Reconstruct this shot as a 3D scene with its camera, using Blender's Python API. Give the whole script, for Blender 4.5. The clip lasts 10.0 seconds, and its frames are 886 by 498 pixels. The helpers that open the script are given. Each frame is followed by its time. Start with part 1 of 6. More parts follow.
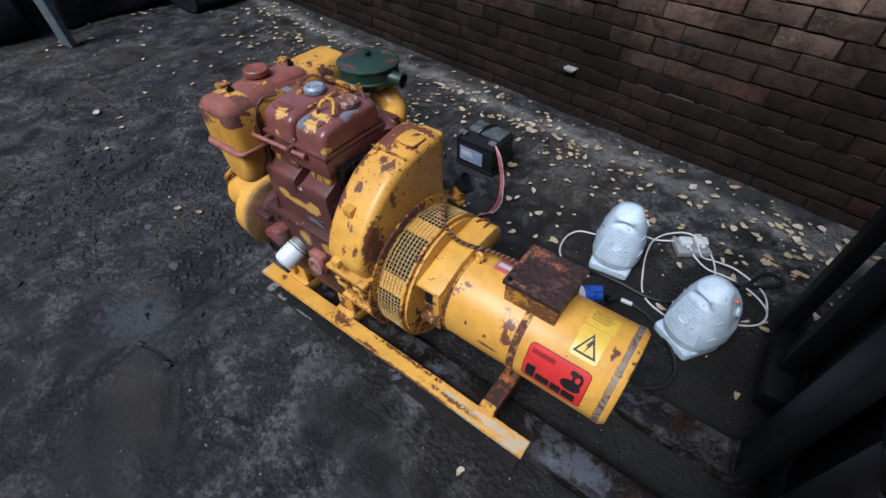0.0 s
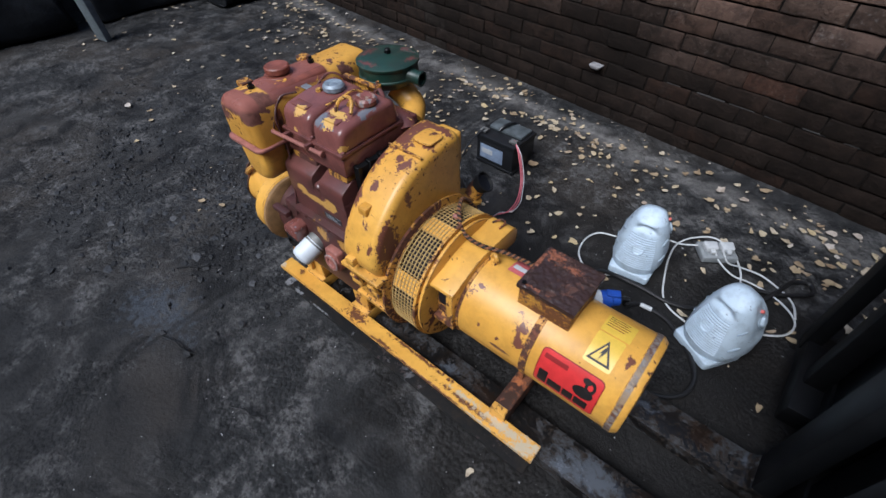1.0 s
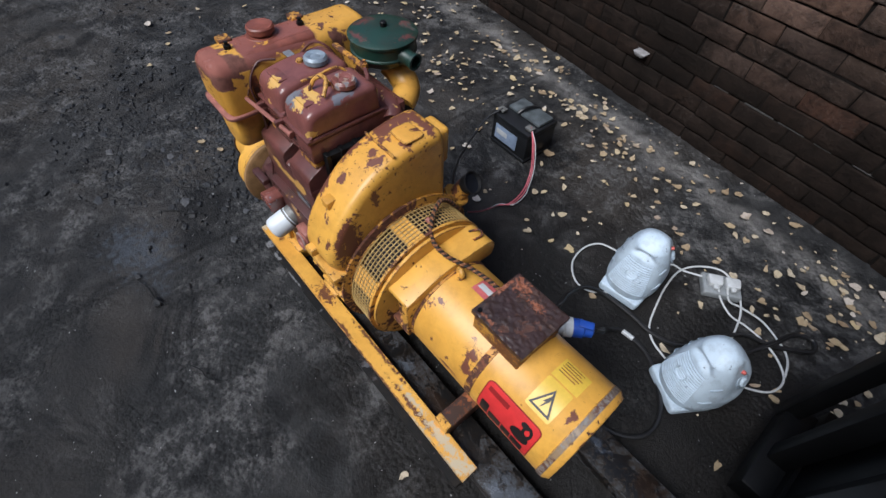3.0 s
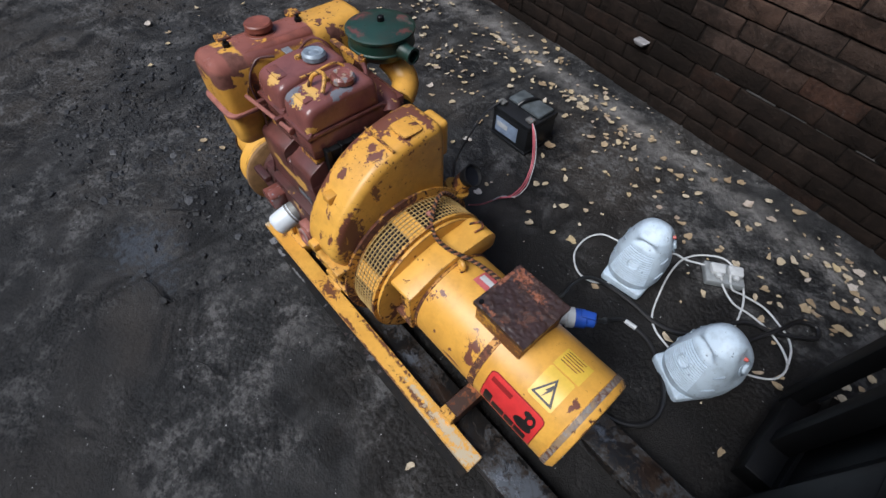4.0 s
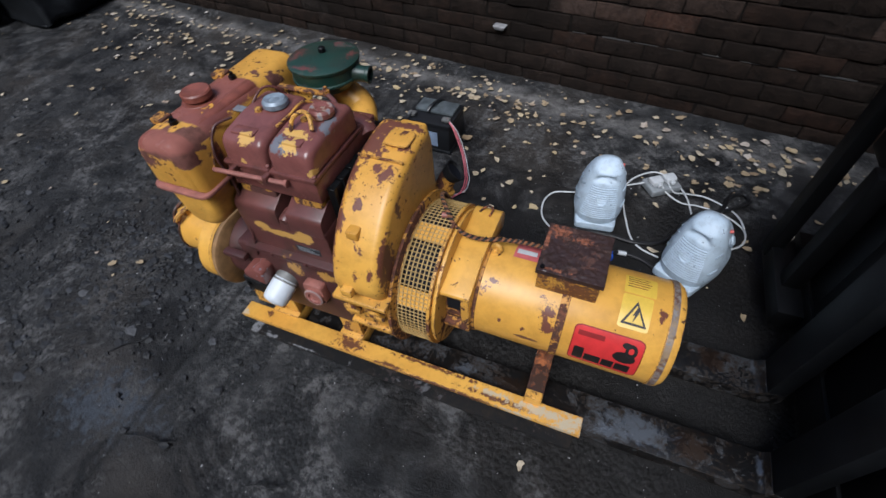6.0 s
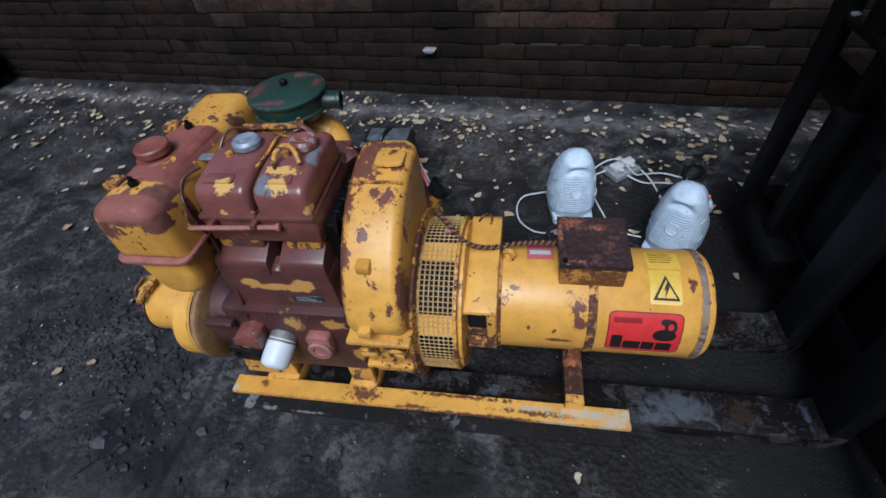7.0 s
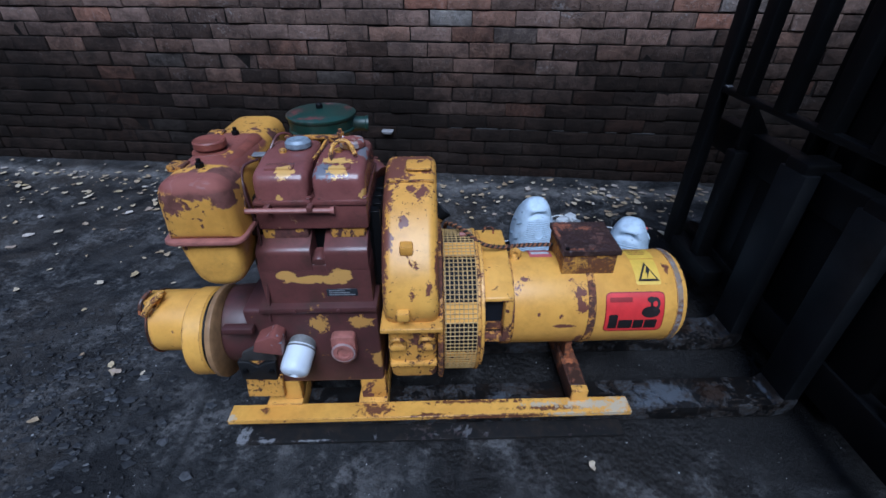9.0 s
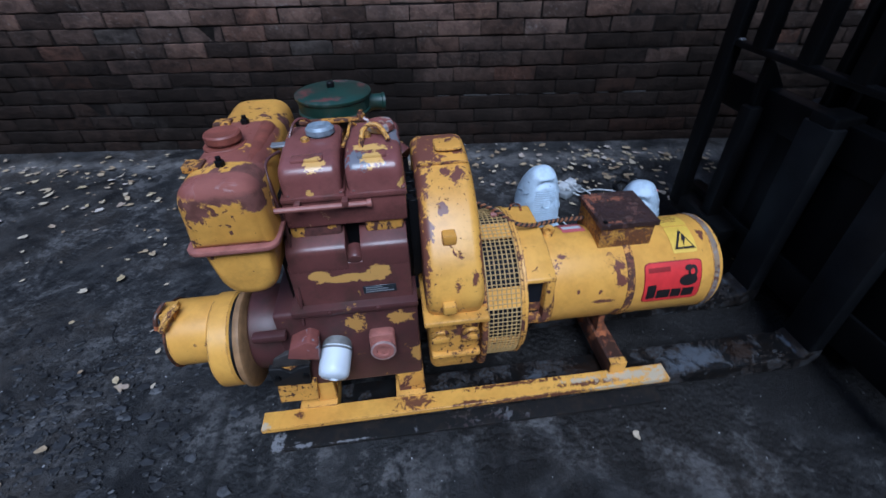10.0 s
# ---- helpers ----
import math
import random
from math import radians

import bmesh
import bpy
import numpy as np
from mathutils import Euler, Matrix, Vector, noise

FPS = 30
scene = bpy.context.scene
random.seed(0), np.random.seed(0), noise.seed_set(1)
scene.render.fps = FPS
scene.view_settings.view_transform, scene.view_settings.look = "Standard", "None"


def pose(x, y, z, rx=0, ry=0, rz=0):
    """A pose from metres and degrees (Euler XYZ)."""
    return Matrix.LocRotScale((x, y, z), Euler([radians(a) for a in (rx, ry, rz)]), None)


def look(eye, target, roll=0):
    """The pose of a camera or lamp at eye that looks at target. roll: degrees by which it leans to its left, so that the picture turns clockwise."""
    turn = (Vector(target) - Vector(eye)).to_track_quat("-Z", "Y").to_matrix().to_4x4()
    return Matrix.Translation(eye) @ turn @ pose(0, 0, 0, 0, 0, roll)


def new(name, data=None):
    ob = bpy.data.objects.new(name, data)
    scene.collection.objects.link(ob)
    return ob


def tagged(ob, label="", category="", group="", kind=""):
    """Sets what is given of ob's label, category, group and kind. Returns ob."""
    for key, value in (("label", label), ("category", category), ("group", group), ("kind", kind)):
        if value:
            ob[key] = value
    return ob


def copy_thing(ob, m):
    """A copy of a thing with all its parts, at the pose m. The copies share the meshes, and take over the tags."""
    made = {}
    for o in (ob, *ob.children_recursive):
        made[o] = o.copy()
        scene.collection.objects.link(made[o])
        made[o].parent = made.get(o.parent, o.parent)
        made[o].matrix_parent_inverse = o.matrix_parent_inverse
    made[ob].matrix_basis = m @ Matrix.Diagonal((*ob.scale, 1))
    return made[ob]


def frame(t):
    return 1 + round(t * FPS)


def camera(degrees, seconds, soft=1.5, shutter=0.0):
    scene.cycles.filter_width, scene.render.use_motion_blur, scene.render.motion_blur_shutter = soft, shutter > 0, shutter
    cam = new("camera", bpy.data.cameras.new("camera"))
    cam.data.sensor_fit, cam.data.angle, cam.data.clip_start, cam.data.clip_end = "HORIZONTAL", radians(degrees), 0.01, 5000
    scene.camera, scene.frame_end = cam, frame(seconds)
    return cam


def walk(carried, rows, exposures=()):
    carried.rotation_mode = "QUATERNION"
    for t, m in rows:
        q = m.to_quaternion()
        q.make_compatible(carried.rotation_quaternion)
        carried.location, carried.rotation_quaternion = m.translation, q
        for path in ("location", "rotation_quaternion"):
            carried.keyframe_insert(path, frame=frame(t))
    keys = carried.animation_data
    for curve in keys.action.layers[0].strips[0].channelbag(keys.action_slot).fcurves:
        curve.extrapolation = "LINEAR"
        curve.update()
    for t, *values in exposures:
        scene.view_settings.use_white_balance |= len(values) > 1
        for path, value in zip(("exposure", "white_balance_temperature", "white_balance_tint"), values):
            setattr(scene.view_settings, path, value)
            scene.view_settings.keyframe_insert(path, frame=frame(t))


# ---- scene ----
cam = camera(90.2, 10.0, 1.5, 0.4)
PATH = [
    (0, (1.957, 0.797, 1.312), (0.968, 1.78, -0.121), -1.0),
    (0.5, (1.985, 0.782, 1.324), (0.961, 1.72, -0.115), -2.2),
    (1, (1.958, 0.82, 1.316), (0.914, 1.723, -0.131), -2.4),
    (1.5, (1.865, 0.851, 1.309), (0.821, 1.739, -0.147), -1.9),
    (2, (1.853, 0.944, 1.304), (0.846, 1.724, -0.237), 0.0),
    (2.5, (1.899, 1.035, 1.342), (0.915, 1.76, -0.241), 3.6),
    (4, (1.935, 1.04, 1.358), (0.961, 1.719, -0.251), 1.2),
    (4.5, (1.905, 0.985, 1.347), (0.986, 1.74, -0.261), -0.8),
    (5, (1.851, 0.871, 1.333), (1.001, 1.744, -0.253), -3.5),
    (5.5, (1.791, 0.786, 1.324), (0.988, 1.765, -0.224), -5.6),
    (5.7, (1.766, 0.774, 1.32), (1.0, 1.796, -0.22), -4.9),
    (6.8, (1.601, 0.752, 1.254), (1.066, 1.978, -0.233), -8.5),
    (7, (1.569, 0.726, 1.243), (1.066, 2.006, -0.21), -8.3),
    (7.5, (1.477, 0.615, 1.211), (1.035, 2.158, 0.018), -5.6),
    (8, (1.413, 0.494, 1.182), (1.096, 2.161, 0.122), -2.0),
    (8.5, (1.379, 0.44, 1.149), (1.161, 2.118, 0.083), -0.4),
    (9, (1.359, 0.413, 1.131), (1.196, 2.076, 0.032), -0.0),
    (9.5, (1.295, 0.445, 1.126), (1.138, 2.089, -0.001), -0.4),
    (10, (1.194, 0.483, 1.133), (1.171, 2.066, -0.089), -1.6),
]
walk(cam, [(t, look(eye, target, roll)) for t, eye, target, roll in PATH], [(0, 1.05, 5850, 10), (4.5, 1.05, 6200, 10), (5.7, 0.93, 6050, 10), (7.5, 0.75, 5300, 10), (9, 0.73, 4850, 10), (10, 0.75, 4900, 10)])

# ---- world and light ----
world = bpy.data.worlds.new("overcast")
scene.world = world
world.use_nodes = True
wn, wl = world.node_tree.nodes, world.node_tree.links
sky = wn.new("ShaderNodeTexSky")
sky.sky_type, sky.sun_disc = "NISHITA", False
sky.sun_elevation, sky.sun_rotation = radians(50), radians(175)
sky.air_density, sky.dust_density = 1.0, 1.5
wl.new(sky.outputs[0], wn["Background"].inputs[0])
wn["Background"].inputs[1].default_value = 0.075

sun = new("sun", bpy.data.lights.new("sun", "SUN"))
sun.data.energy, sun.data.angle, sun.data.color = 1.95, radians(34), (1.0, 0.985, 0.96)
sun.matrix_world = look((0.9, -1.75, 4.4), (0.6, 1.4, 0.0))

# ---- materials ----
def mat(name):
    m = bpy.data.materials.new(name)
    m.use_nodes = True
    return m, m.node_tree.nodes, m.node_tree.links, m.node_tree.nodes["Principled BSDF"]


def coords(n, l, scale=1.0, kind="Object", offset=(0, 0, 0)):
    tc, mp = n.new("ShaderNodeTexCoord"), n.new("ShaderNodeMapping")
    mp.inputs["Scale"].default_value = (scale,) * 3 if not isinstance(scale, tuple) else scale
    mp.inputs["Location"].default_value = offset
    l.new(tc.outputs[kind], mp.inputs["Vector"])
    return mp.outputs[0]


def tex_noise(n, l, vec, scale, detail=6.0, rough=0.6, distort=0.0):
    t = n.new("ShaderNodeTexNoise")
    t.inputs["Scale"].default_value, t.inputs["Detail"].default_value = scale, detail
    t.inputs["Roughness"].default_value, t.inputs["Distortion"].default_value = rough, distort
    l.new(vec, t.inputs["Vector"])
    return t.outputs["Fac"]


def ramp(n, l, fac, stops):
    r = n.new("ShaderNodeValToRGB")
    els = r.color_ramp.elements
    while len(els) < len(stops):
        els.new(0.5)
    for e, (p, c) in zip(els, stops):
        e.position = p
        e.color = (c, c, c, 1) if isinstance(c, (int, float)) else (*c, 1)
    l.new(fac, r.inputs[0])
    return r.outputs[0]


def mix(n, l, fac, a, b, mode="MIX"):
    m = n.new("ShaderNodeMix")
    m.data_type, m.blend_type = "RGBA", mode
    for s, v in ((m.inputs[0], fac), (m.inputs[6], a), (m.inputs[7], b)):
        if isinstance(v, bpy.types.NodeSocket):
            l.new(v, s)
        elif isinstance(v, (int, float)):
            s.default_value = v
        else:
            s.default_value = (*v, 1)
    return m.outputs[2]


def math_node(n, l, op, a, b):
    m = n.new("ShaderNodeMath")
    m.operation = op
    for s, v in zip(m.inputs, (a, b)):
        if isinstance(v, bpy.types.NodeSocket):
            l.new(v, s)
        else:
            s.default_value = v
    return m.outputs[0]


def bump(n, l, b, height, strength=0.3, dist=0.002):
    u = n.new("ShaderNodeBump")
    u.inputs["Strength"].default_value, u.inputs["Distance"].default_value = strength, dist
    l.new(height, u.inputs["Height"])
    l.new(u.outputs[0], b.inputs["Normal"])


def painted(name, base, deep, chip, rust, amount=0.62, scale=11.0, seed=0.0, gloss=0.42, grime=0.5, edge=0.0):
    """Old paint: worn patches that show the coat below, rust freckles, grime."""
    m, n, l, b = mat(name)
    v = coords(n, l, 1.0, "Object", (seed, seed * 0.7, seed * 1.3))
    big = tex_noise(n, l, v, 4.0, 5, 0.6)
    tone = mix(n, l, ramp(n, l, big, [(0.35, 0.0), (0.7, 1.0)]), base, deep)
    tone = mix(n, l, math_node(n, l, "MULTIPLY", ramp(n, l, tex_noise(n, l, v, 13.0, 8, 0.7, 0.4), [(0.48, 0.0), (0.75, 1.0)]), 0.5), tone, tuple(c * 0.62 for c in deep))
    patch = tex_noise(n, l, v, scale, 9, 0.62, 0.35)
    spots = tex_noise(n, l, v, scale * 5.5, 6, 0.6, 0.2)
    area = tex_noise(n, l, v, scale * 0.33, 3, 0.5)
    both = math_node(n, l, "ADD", math_node(n, l, "MULTIPLY", patch, 0.72), math_node(n, l, "MULTIPLY", area, 0.28))
    chips = ramp(n, l, both, [(amount - 0.012, 0.0), (amount, 1.0)])
    freck = ramp(n, l, math_node(n, l, "ADD", math_node(n, l, "MULTIPLY", spots, 0.62), math_node(n, l, "MULTIPLY", area, 0.38)), [(amount - 0.015, 0.0), (amount + 0.005, 1.0)])
    mask = math_node(n, l, "MAXIMUM", chips, freck)
    if edge > 0:
        bv, ng, dt = n.new("ShaderNodeBevel"), n.new("ShaderNodeNewGeometry"), n.new("ShaderNodeVectorMath")
        bv.samples, bv.inputs["Radius"].default_value = 4, 0.007
        dt.operation = "DOT_PRODUCT"
        l.new(bv.outputs[0], dt.inputs[0]), l.new(ng.outputs["Normal"], dt.inputs[1])
        worn = math_node(n, l, "SUBTRACT", 1.0, dt.outputs["Value"])
        worn = math_node(n, l, "MULTIPLY", worn, math_node(n, l, "SUBTRACT", math_node(n, l, "ADD", patch, spots), 0.86))
        mask = math_node(n, l, "MAXIMUM", mask, ramp(n, l, math_node(n, l, "MULTIPLY", worn, edge), [(0.10, 0.0), (0.22, 1.0)]))
    under = mix(n, l, ramp(n, l, spots, [(0.4, 0.0), (0.62, 1.0)]), chip, rust)
    col = mix(n, l, mask, tone, under)
    dirt = tex_noise(n, l, v, 24.0, 8, 0.7)
    col = mix(n, l, math_node(n, l, "MULTIPLY", ramp(n, l, dirt, [(0.48, 0.0), (0.72, 1.0)]), grime), col, (0.035, 0.024, 0.016))
    l.new(col, b.inputs["Base Color"])
    rr = n.new("ShaderNodeMath")
    rr.operation = "ADD"
    l.new(math_node(n, l, "MULTIPLY", mask, 0.85 - gloss), rr.inputs[0])
    rr.inputs[1].default_value = gloss
    l.new(rr.outputs[0], b.inputs["Roughness"])
    h = math_node(n, l, "SUBTRACT", math_node(n, l, "MULTIPLY", dirt, 0.35), mask)
    bump(n, l, b, h, 0.35, 0.0012)
    return m


def plain(name, colour, rough=0.5, metal=0.0, vary=0.35, scale=30.0, relief=0.15, dist=0.0008, dark=None):
    m, n, l, b = mat(name)
    v = coords(n, l)
    f = tex_noise(n, l, v, scale, 7, 0.62)
    g = tex_noise(n, l, v, scale * 0.18, 4, 0.6)
    dk = dark or tuple(c * (1 - vary) for c in colour)
    col = mix(n, l, ramp(n, l, f, [(0.35, 0.0), (0.68, 1.0)]), dk, colour)
    col = mix(n, l, math_node(n, l, "MULTIPLY", ramp(n, l, g, [(0.4, 0.0), (0.7, 1.0)]), vary), col, tuple(c * 0.5 for c in colour))
    l.new(col, b.inputs["Base Color"])
    b.inputs["Roughness"].default_value, b.inputs["Metallic"].default_value = rough, metal
    bump(n, l, b, f, relief, dist)
    return m


YEL, YELD = (0.69, 0.37, 0.065), (0.57, 0.275, 0.042)
BRN, BRND = (0.175, 0.062, 0.052), (0.10, 0.036, 0.032)
RST, RSTD = (0.15, 0.05, 0.025), (0.06, 0.022, 0.012)
M_YEL = painted("chipped yellow paint", YEL, YELD, (0.14, 0.048, 0.03), (0.085, 0.03, 0.018), 0.612, 9, 0.0, 0.4, 0.16, edge=9.0)
def tank_material():
    """Chipped yellow with brown primer brushed over the top and nose."""
    m = painted("tank paint", YEL, YELD, (0.16, 0.06, 0.045), (0.10, 0.035, 0.022), 0.6, 10, 2.9, 0.4, 0.2, edge=7.0)
    n, l = m.node_tree.nodes, m.node_tree.links
    b = n["Principled BSDF"]
    old = b.inputs["Base Color"].links[0].from_socket
    v = coords(n, l)
    sep = n.new("ShaderNodeSeparateXYZ")
    l.new(v, sep.inputs[0])
    wob = math_node(n, l, "MULTIPLY", math_node(n, l, "SUBTRACT", tex_noise(n, l, v, 26.0, 9, 0.68), 0.5), 0.024)
    up = ramp(n, l, math_node(n, l, "ADD", sep.outputs[2], wob), [(0.76, 0.0), (0.763, 1.0)])
    gap = math_node(n, l, "ABSOLUTE", math_node(n, l, "SUBTRACT", math_node(n, l, "ADD", sep.outputs[1], wob), 0.078), 0.0)
    up = math_node(n, l, "MULTIPLY", up, ramp(n, l, gap, [(0.019, 0.0), (0.022, 1.0)]))
    back = ramp(n, l, math_node(n, l, "ADD", sep.outputs[1], math_node(n, l, "MULTIPLY", wob, 2.2)), [(0.285, 1.0), (0.29, 0.0)])
    keep = ramp(n, l, tex_noise(n, l, v, 21.0, 5, 0.6), [(0.6, 1.0), (0.62, 0.0)])
    brown = mix(n, l, ramp(n, l, tex_noise(n, l, v, 9.0, 5, 0.6), [(0.35, 0.0), (0.7, 1.0)]), (0.26, 0.088, 0.064), (0.17, 0.055, 0.042))
    fac = math_node(n, l, "MULTIPLY", math_node(n, l, "MULTIPLY", up, back), keep)
    l.new(mix(n, l, fac, old, brown), b.inputs["Base Color"])
    return m


M_TANK = tank_material()
M_YELT = painted("tank lower paint", YEL, YELD, (0.12, 0.045, 0.028), (0.08, 0.03, 0.018), 0.6, 13, 5.3, 0.4, 0.3, edge=7.0)
M_YELR = painted("rusty yellow paint", YEL, YELD, RST, RSTD, 0.59, 14, 3.9, 0.5, 0.35, edge=12.0)
M_YELRR = painted("heavily rusted yellow paint", YELD, (0.5, 0.22, 0.03), RST, RSTD, 0.515, 15, 7.7, 0.55, 0.5, edge=12.0)
M_WORN = painted("rubbed grey-brown edge", (0.32, 0.2, 0.09), (0.2, 0.14, 0.085), (0.10, 0.04, 0.022), (0.22, 0.2, 0.18), 0.5, 16, 1.1, 0.5, 0.6)
M_BRN = painted("red oxide primer", BRN, BRND, (0.62, 0.33, 0.05), (0.62, 0.36, 0.08), 0.618, 6.5, 1.7, 0.27, 0.6)
M_BRNK = painted("grimy red oxide primer", (0.088, 0.031, 0.028), (0.05, 0.019, 0.018), (0.42, 0.23, 0.05), (0.3, 0.16, 0.04), 0.64, 7.5, 1.7, 0.47, 0.7)
# Base lightened to hold the sky sheen of the rocker covers.
M_BRNR = painted("glossy red oxide primer with painted sheen", (0.23, 0.088, 0.078), (0.16, 0.056, 0.048), (0.62, 0.35, 0.06), (0.62, 0.36, 0.08), 0.635, 6.5, 1.7, 0.24, 0.35)
M_BRNL = painted("worn red oxide primer", BRN, (0.22, 0.075, 0.06), (0.62, 0.33, 0.05), (0.20, 0.20, 0.235), 0.60, 8.0, 5.2, 0.27, 0.4)
M_RUST = painted("rusted sheet steel", (0.06, 0.024, 0.015), (0.032, 0.015, 0.011), (0.34, 0.11, 0.035), (0.13, 0.042, 0.018), 0.538, 11, 2.6, 0.45, 0.5)
M_BOXY = painted("rust eaten yellow paint", (0.16, 0.06, 0.02), (0.07, 0.027, 0.014), (0.55, 0.27, 0.03), (0.3, 0.13, 0.02), 0.53, 24, 4.0, 0.6, 0.6)
M_GREEN = painted("dark green hammered paint", (0.012, 0.042, 0.03), (0.007, 0.025, 0.019), (0.10, 0.035, 0.03), (0.03, 0.05, 0.04), 0.6, 10, 6.4, 0.42, 0.5)
def smeared(src, name, colour, blobs, wob=0.8, scale=22.0, soft=0.03):
    """A copy of a paint with blotches of another coat at given places (centre, radii)."""
    m = src.copy()
    m.name = name
    n, l = m.node_tree.nodes, m.node_tree.links
    b = n["Principled BSDF"]
    old = b.inputs["Base Color"].links[0].from_socket
    v = coords(n, l)
    nz = math_node(n, l, "MULTIPLY", math_node(n, l, "SUBTRACT", tex_noise(n, l, v, scale * 2.6, 10, 0.7, 0.5), 0.5), wob * 5.0)
    best = None
    for cx, cy, cz, rx, ry, rz in blobs:
        mp = n.new("ShaderNodeMapping")
        mp.vector_type = "TEXTURE"
        mp.inputs["Location"].default_value, mp.inputs["Scale"].default_value = (cx, cy, cz), (rx, ry, rz)
        ln = n.new("ShaderNodeVectorMath")
        ln.operation = "LENGTH"
        l.new(v, mp.inputs["Vector"]), l.new(mp.outputs[0], ln.inputs[0])
        best = ln.outputs["Value"] if best is None else math_node(n, l, "MINIMUM", best, ln.outputs["Value"])
    fac = ramp(n, l, math_node(n, l, "MULTIPLY", math_node(n, l, "ADD", best, nz), 0.5), [(0.5 - soft, 1.0), (0.5, 0.0)])
    l.new(mix(n, l, fac, old, colour), b.inputs["Base Color"])
    return m


CHIP = (0.14, 0.050, 0.032)
M_BLOCK = smeared(painted("block primer", (0.14, 0.05, 0.043), (0.08, 0.03, 0.027), (0.42, 0.23, 0.05), (0.3, 0.16, 0.04), 0.645, 7.5, 1.7, 0.33, 0.65), "block paint", (0.52, 0.29, 0.075), [(0.29, 0.07, 0.51, 0.07, 0.06, 0.012), (0.232, 0.07, 0.522, 0.026, 0.06, 0.015), (0.352, 0.07, 0.52, 0.024, 0.06, 0.019), (0.335, 0.07, 0.502, 0.03, 0.06, 0.008)], 0.5, 15)
M_BARREL = painted("rust-run barrel paint", YELD, (0.5, 0.26, 0.04), (0.12, 0.042, 0.034), (0.07, 0.026, 0.02), 0.55, 19, 4.4, 0.5, 0.45, edge=9.0)
M_CRANK = smeared(M_BRNK, "crankcase paint", (0.42, 0.22, 0.05), [(0.285, 0.06, 0.385, 0.02, 0.06, 0.025), (0.385, 0.06, 0.385, 0.03, 0.06, 0.018), (0.42, 0.06, 0.25, 0.015, 0.06, 0.03)])
M_ROCK = smeared(M_BRNR, "first cover paint", (0.56, 0.33, 0.095), [(0.256, 0.118, 0.756, 0.017, 0.014, 0.02), (0.24, 0.1, 0.708, 0.009, 0.02, 0.006)])
M_ROCKB = smeared(smeared(M_BRNR, "second cover grey", (0.15, 0.15, 0.17), [(0.335, 0.125, 0.757, 0.022, 0.035, 0.014), (0.36, 0.11, 0.757, 0.04, 0.01, 0.008), (0.41, 0.2, 0.765, 0.01, 0.03, 0.02)]), "second cover paint", (0.58, 0.35, 0.1), [(0.37, 0.12, 0.757, 0.02, 0.014, 0.02), (0.42, 0.1, 0.71, 0.01, 0.02, 0.01), (0.36, 0.155, 0.77, 0.032, 0.014, 0.02)])
M_COWL = smeared(painted("cowl yellow", YEL, YELD, (0.15, 0.055, 0.036), (0.085, 0.03, 0.018), 0.612, 22, 0.8, 0.4, 0.2, edge=8.0), "cowl paint", CHIP, [(0.449, 0.09, 0.55, 0.012, 0.09, 0.12), (0.452, 0.19, 0.66, 0.022, 0.06, 0.035), (0.47, 0.26, 0.69, 0.04, 0.04, 0.03), (0.575, 0.07, 0.5, 0.008, 0.04, 0.09), (0.49, 0.04, 0.435, 0.03, 0.03, 0.016), (0.5, 0.12, 0.63, 0.012, 0.02, 0.012), (0.475, 0.31, 0.7, 0.035, 0.05, 0.03), (0.53, 0.34, 0.7, 0.05, 0.016, 0.02), (0.545, 0.27, 0.69, 0.03, 0.01, 0.02), (0.455, 0.25, 0.70, 0.02, 0.05, 0.03), (0.54, 0.195, 0.668, 0.016, 0.022, 0.016), (0.515, 0.2, 0.68, 0.012, 0.012, 0.02), (0.5, 0.24, 0.69, 0.012, 0.01, 0.02), (0.577, 0.158, 0.604, 0.03, 0.009, 0.024), (0.52, 0.05, 0.5, 0.012, 0.03, 0.02), (0.555, 0.05, 0.5, 0.008, 0.03, 0.03), (0.46, 0.1, 0.6, 0.012, 0.03, 0.03)], 0.9)
M_YELC = painted("cleaner yellow paint", YEL, YELD, (0.14, 0.048, 0.03), (0.085, 0.03, 0.018), 0.64, 10, 0.4, 0.4, 0.18, edge=6.0)
M_ALT = smeared(M_YELC, "alternator paint", CHIP, [(0.79, 0.13, 0.415, 0.013, 0.03, 0.012), (0.808, 0.16, 0.425, 0.012, 0.03, 0.004), (0.925, 0.13, 0.42, 0.014, 0.03, 0.013), (0.955, 0.125, 0.37, 0.016, 0.03, 0.02), (0.95, 0.13, 0.405, 0.02, 0.03, 0.02), (0.91, 0.115, 0.315, 0.03, 0.03, 0.005), (0.96, 0.2, 0.44, 0.015, 0.03, 0.01), (1.19, 0.19, 0.44, 0.009, 0.02, 0.012), (0.962, 0.13, 0.25, 0.012, 0.05, 0.03), (0.9, 0.115, 0.345, 0.006, 0.03, 0.005), (0.84, 0.115, 0.35, 0.005, 0.03, 0.006)], 0.9, 26)
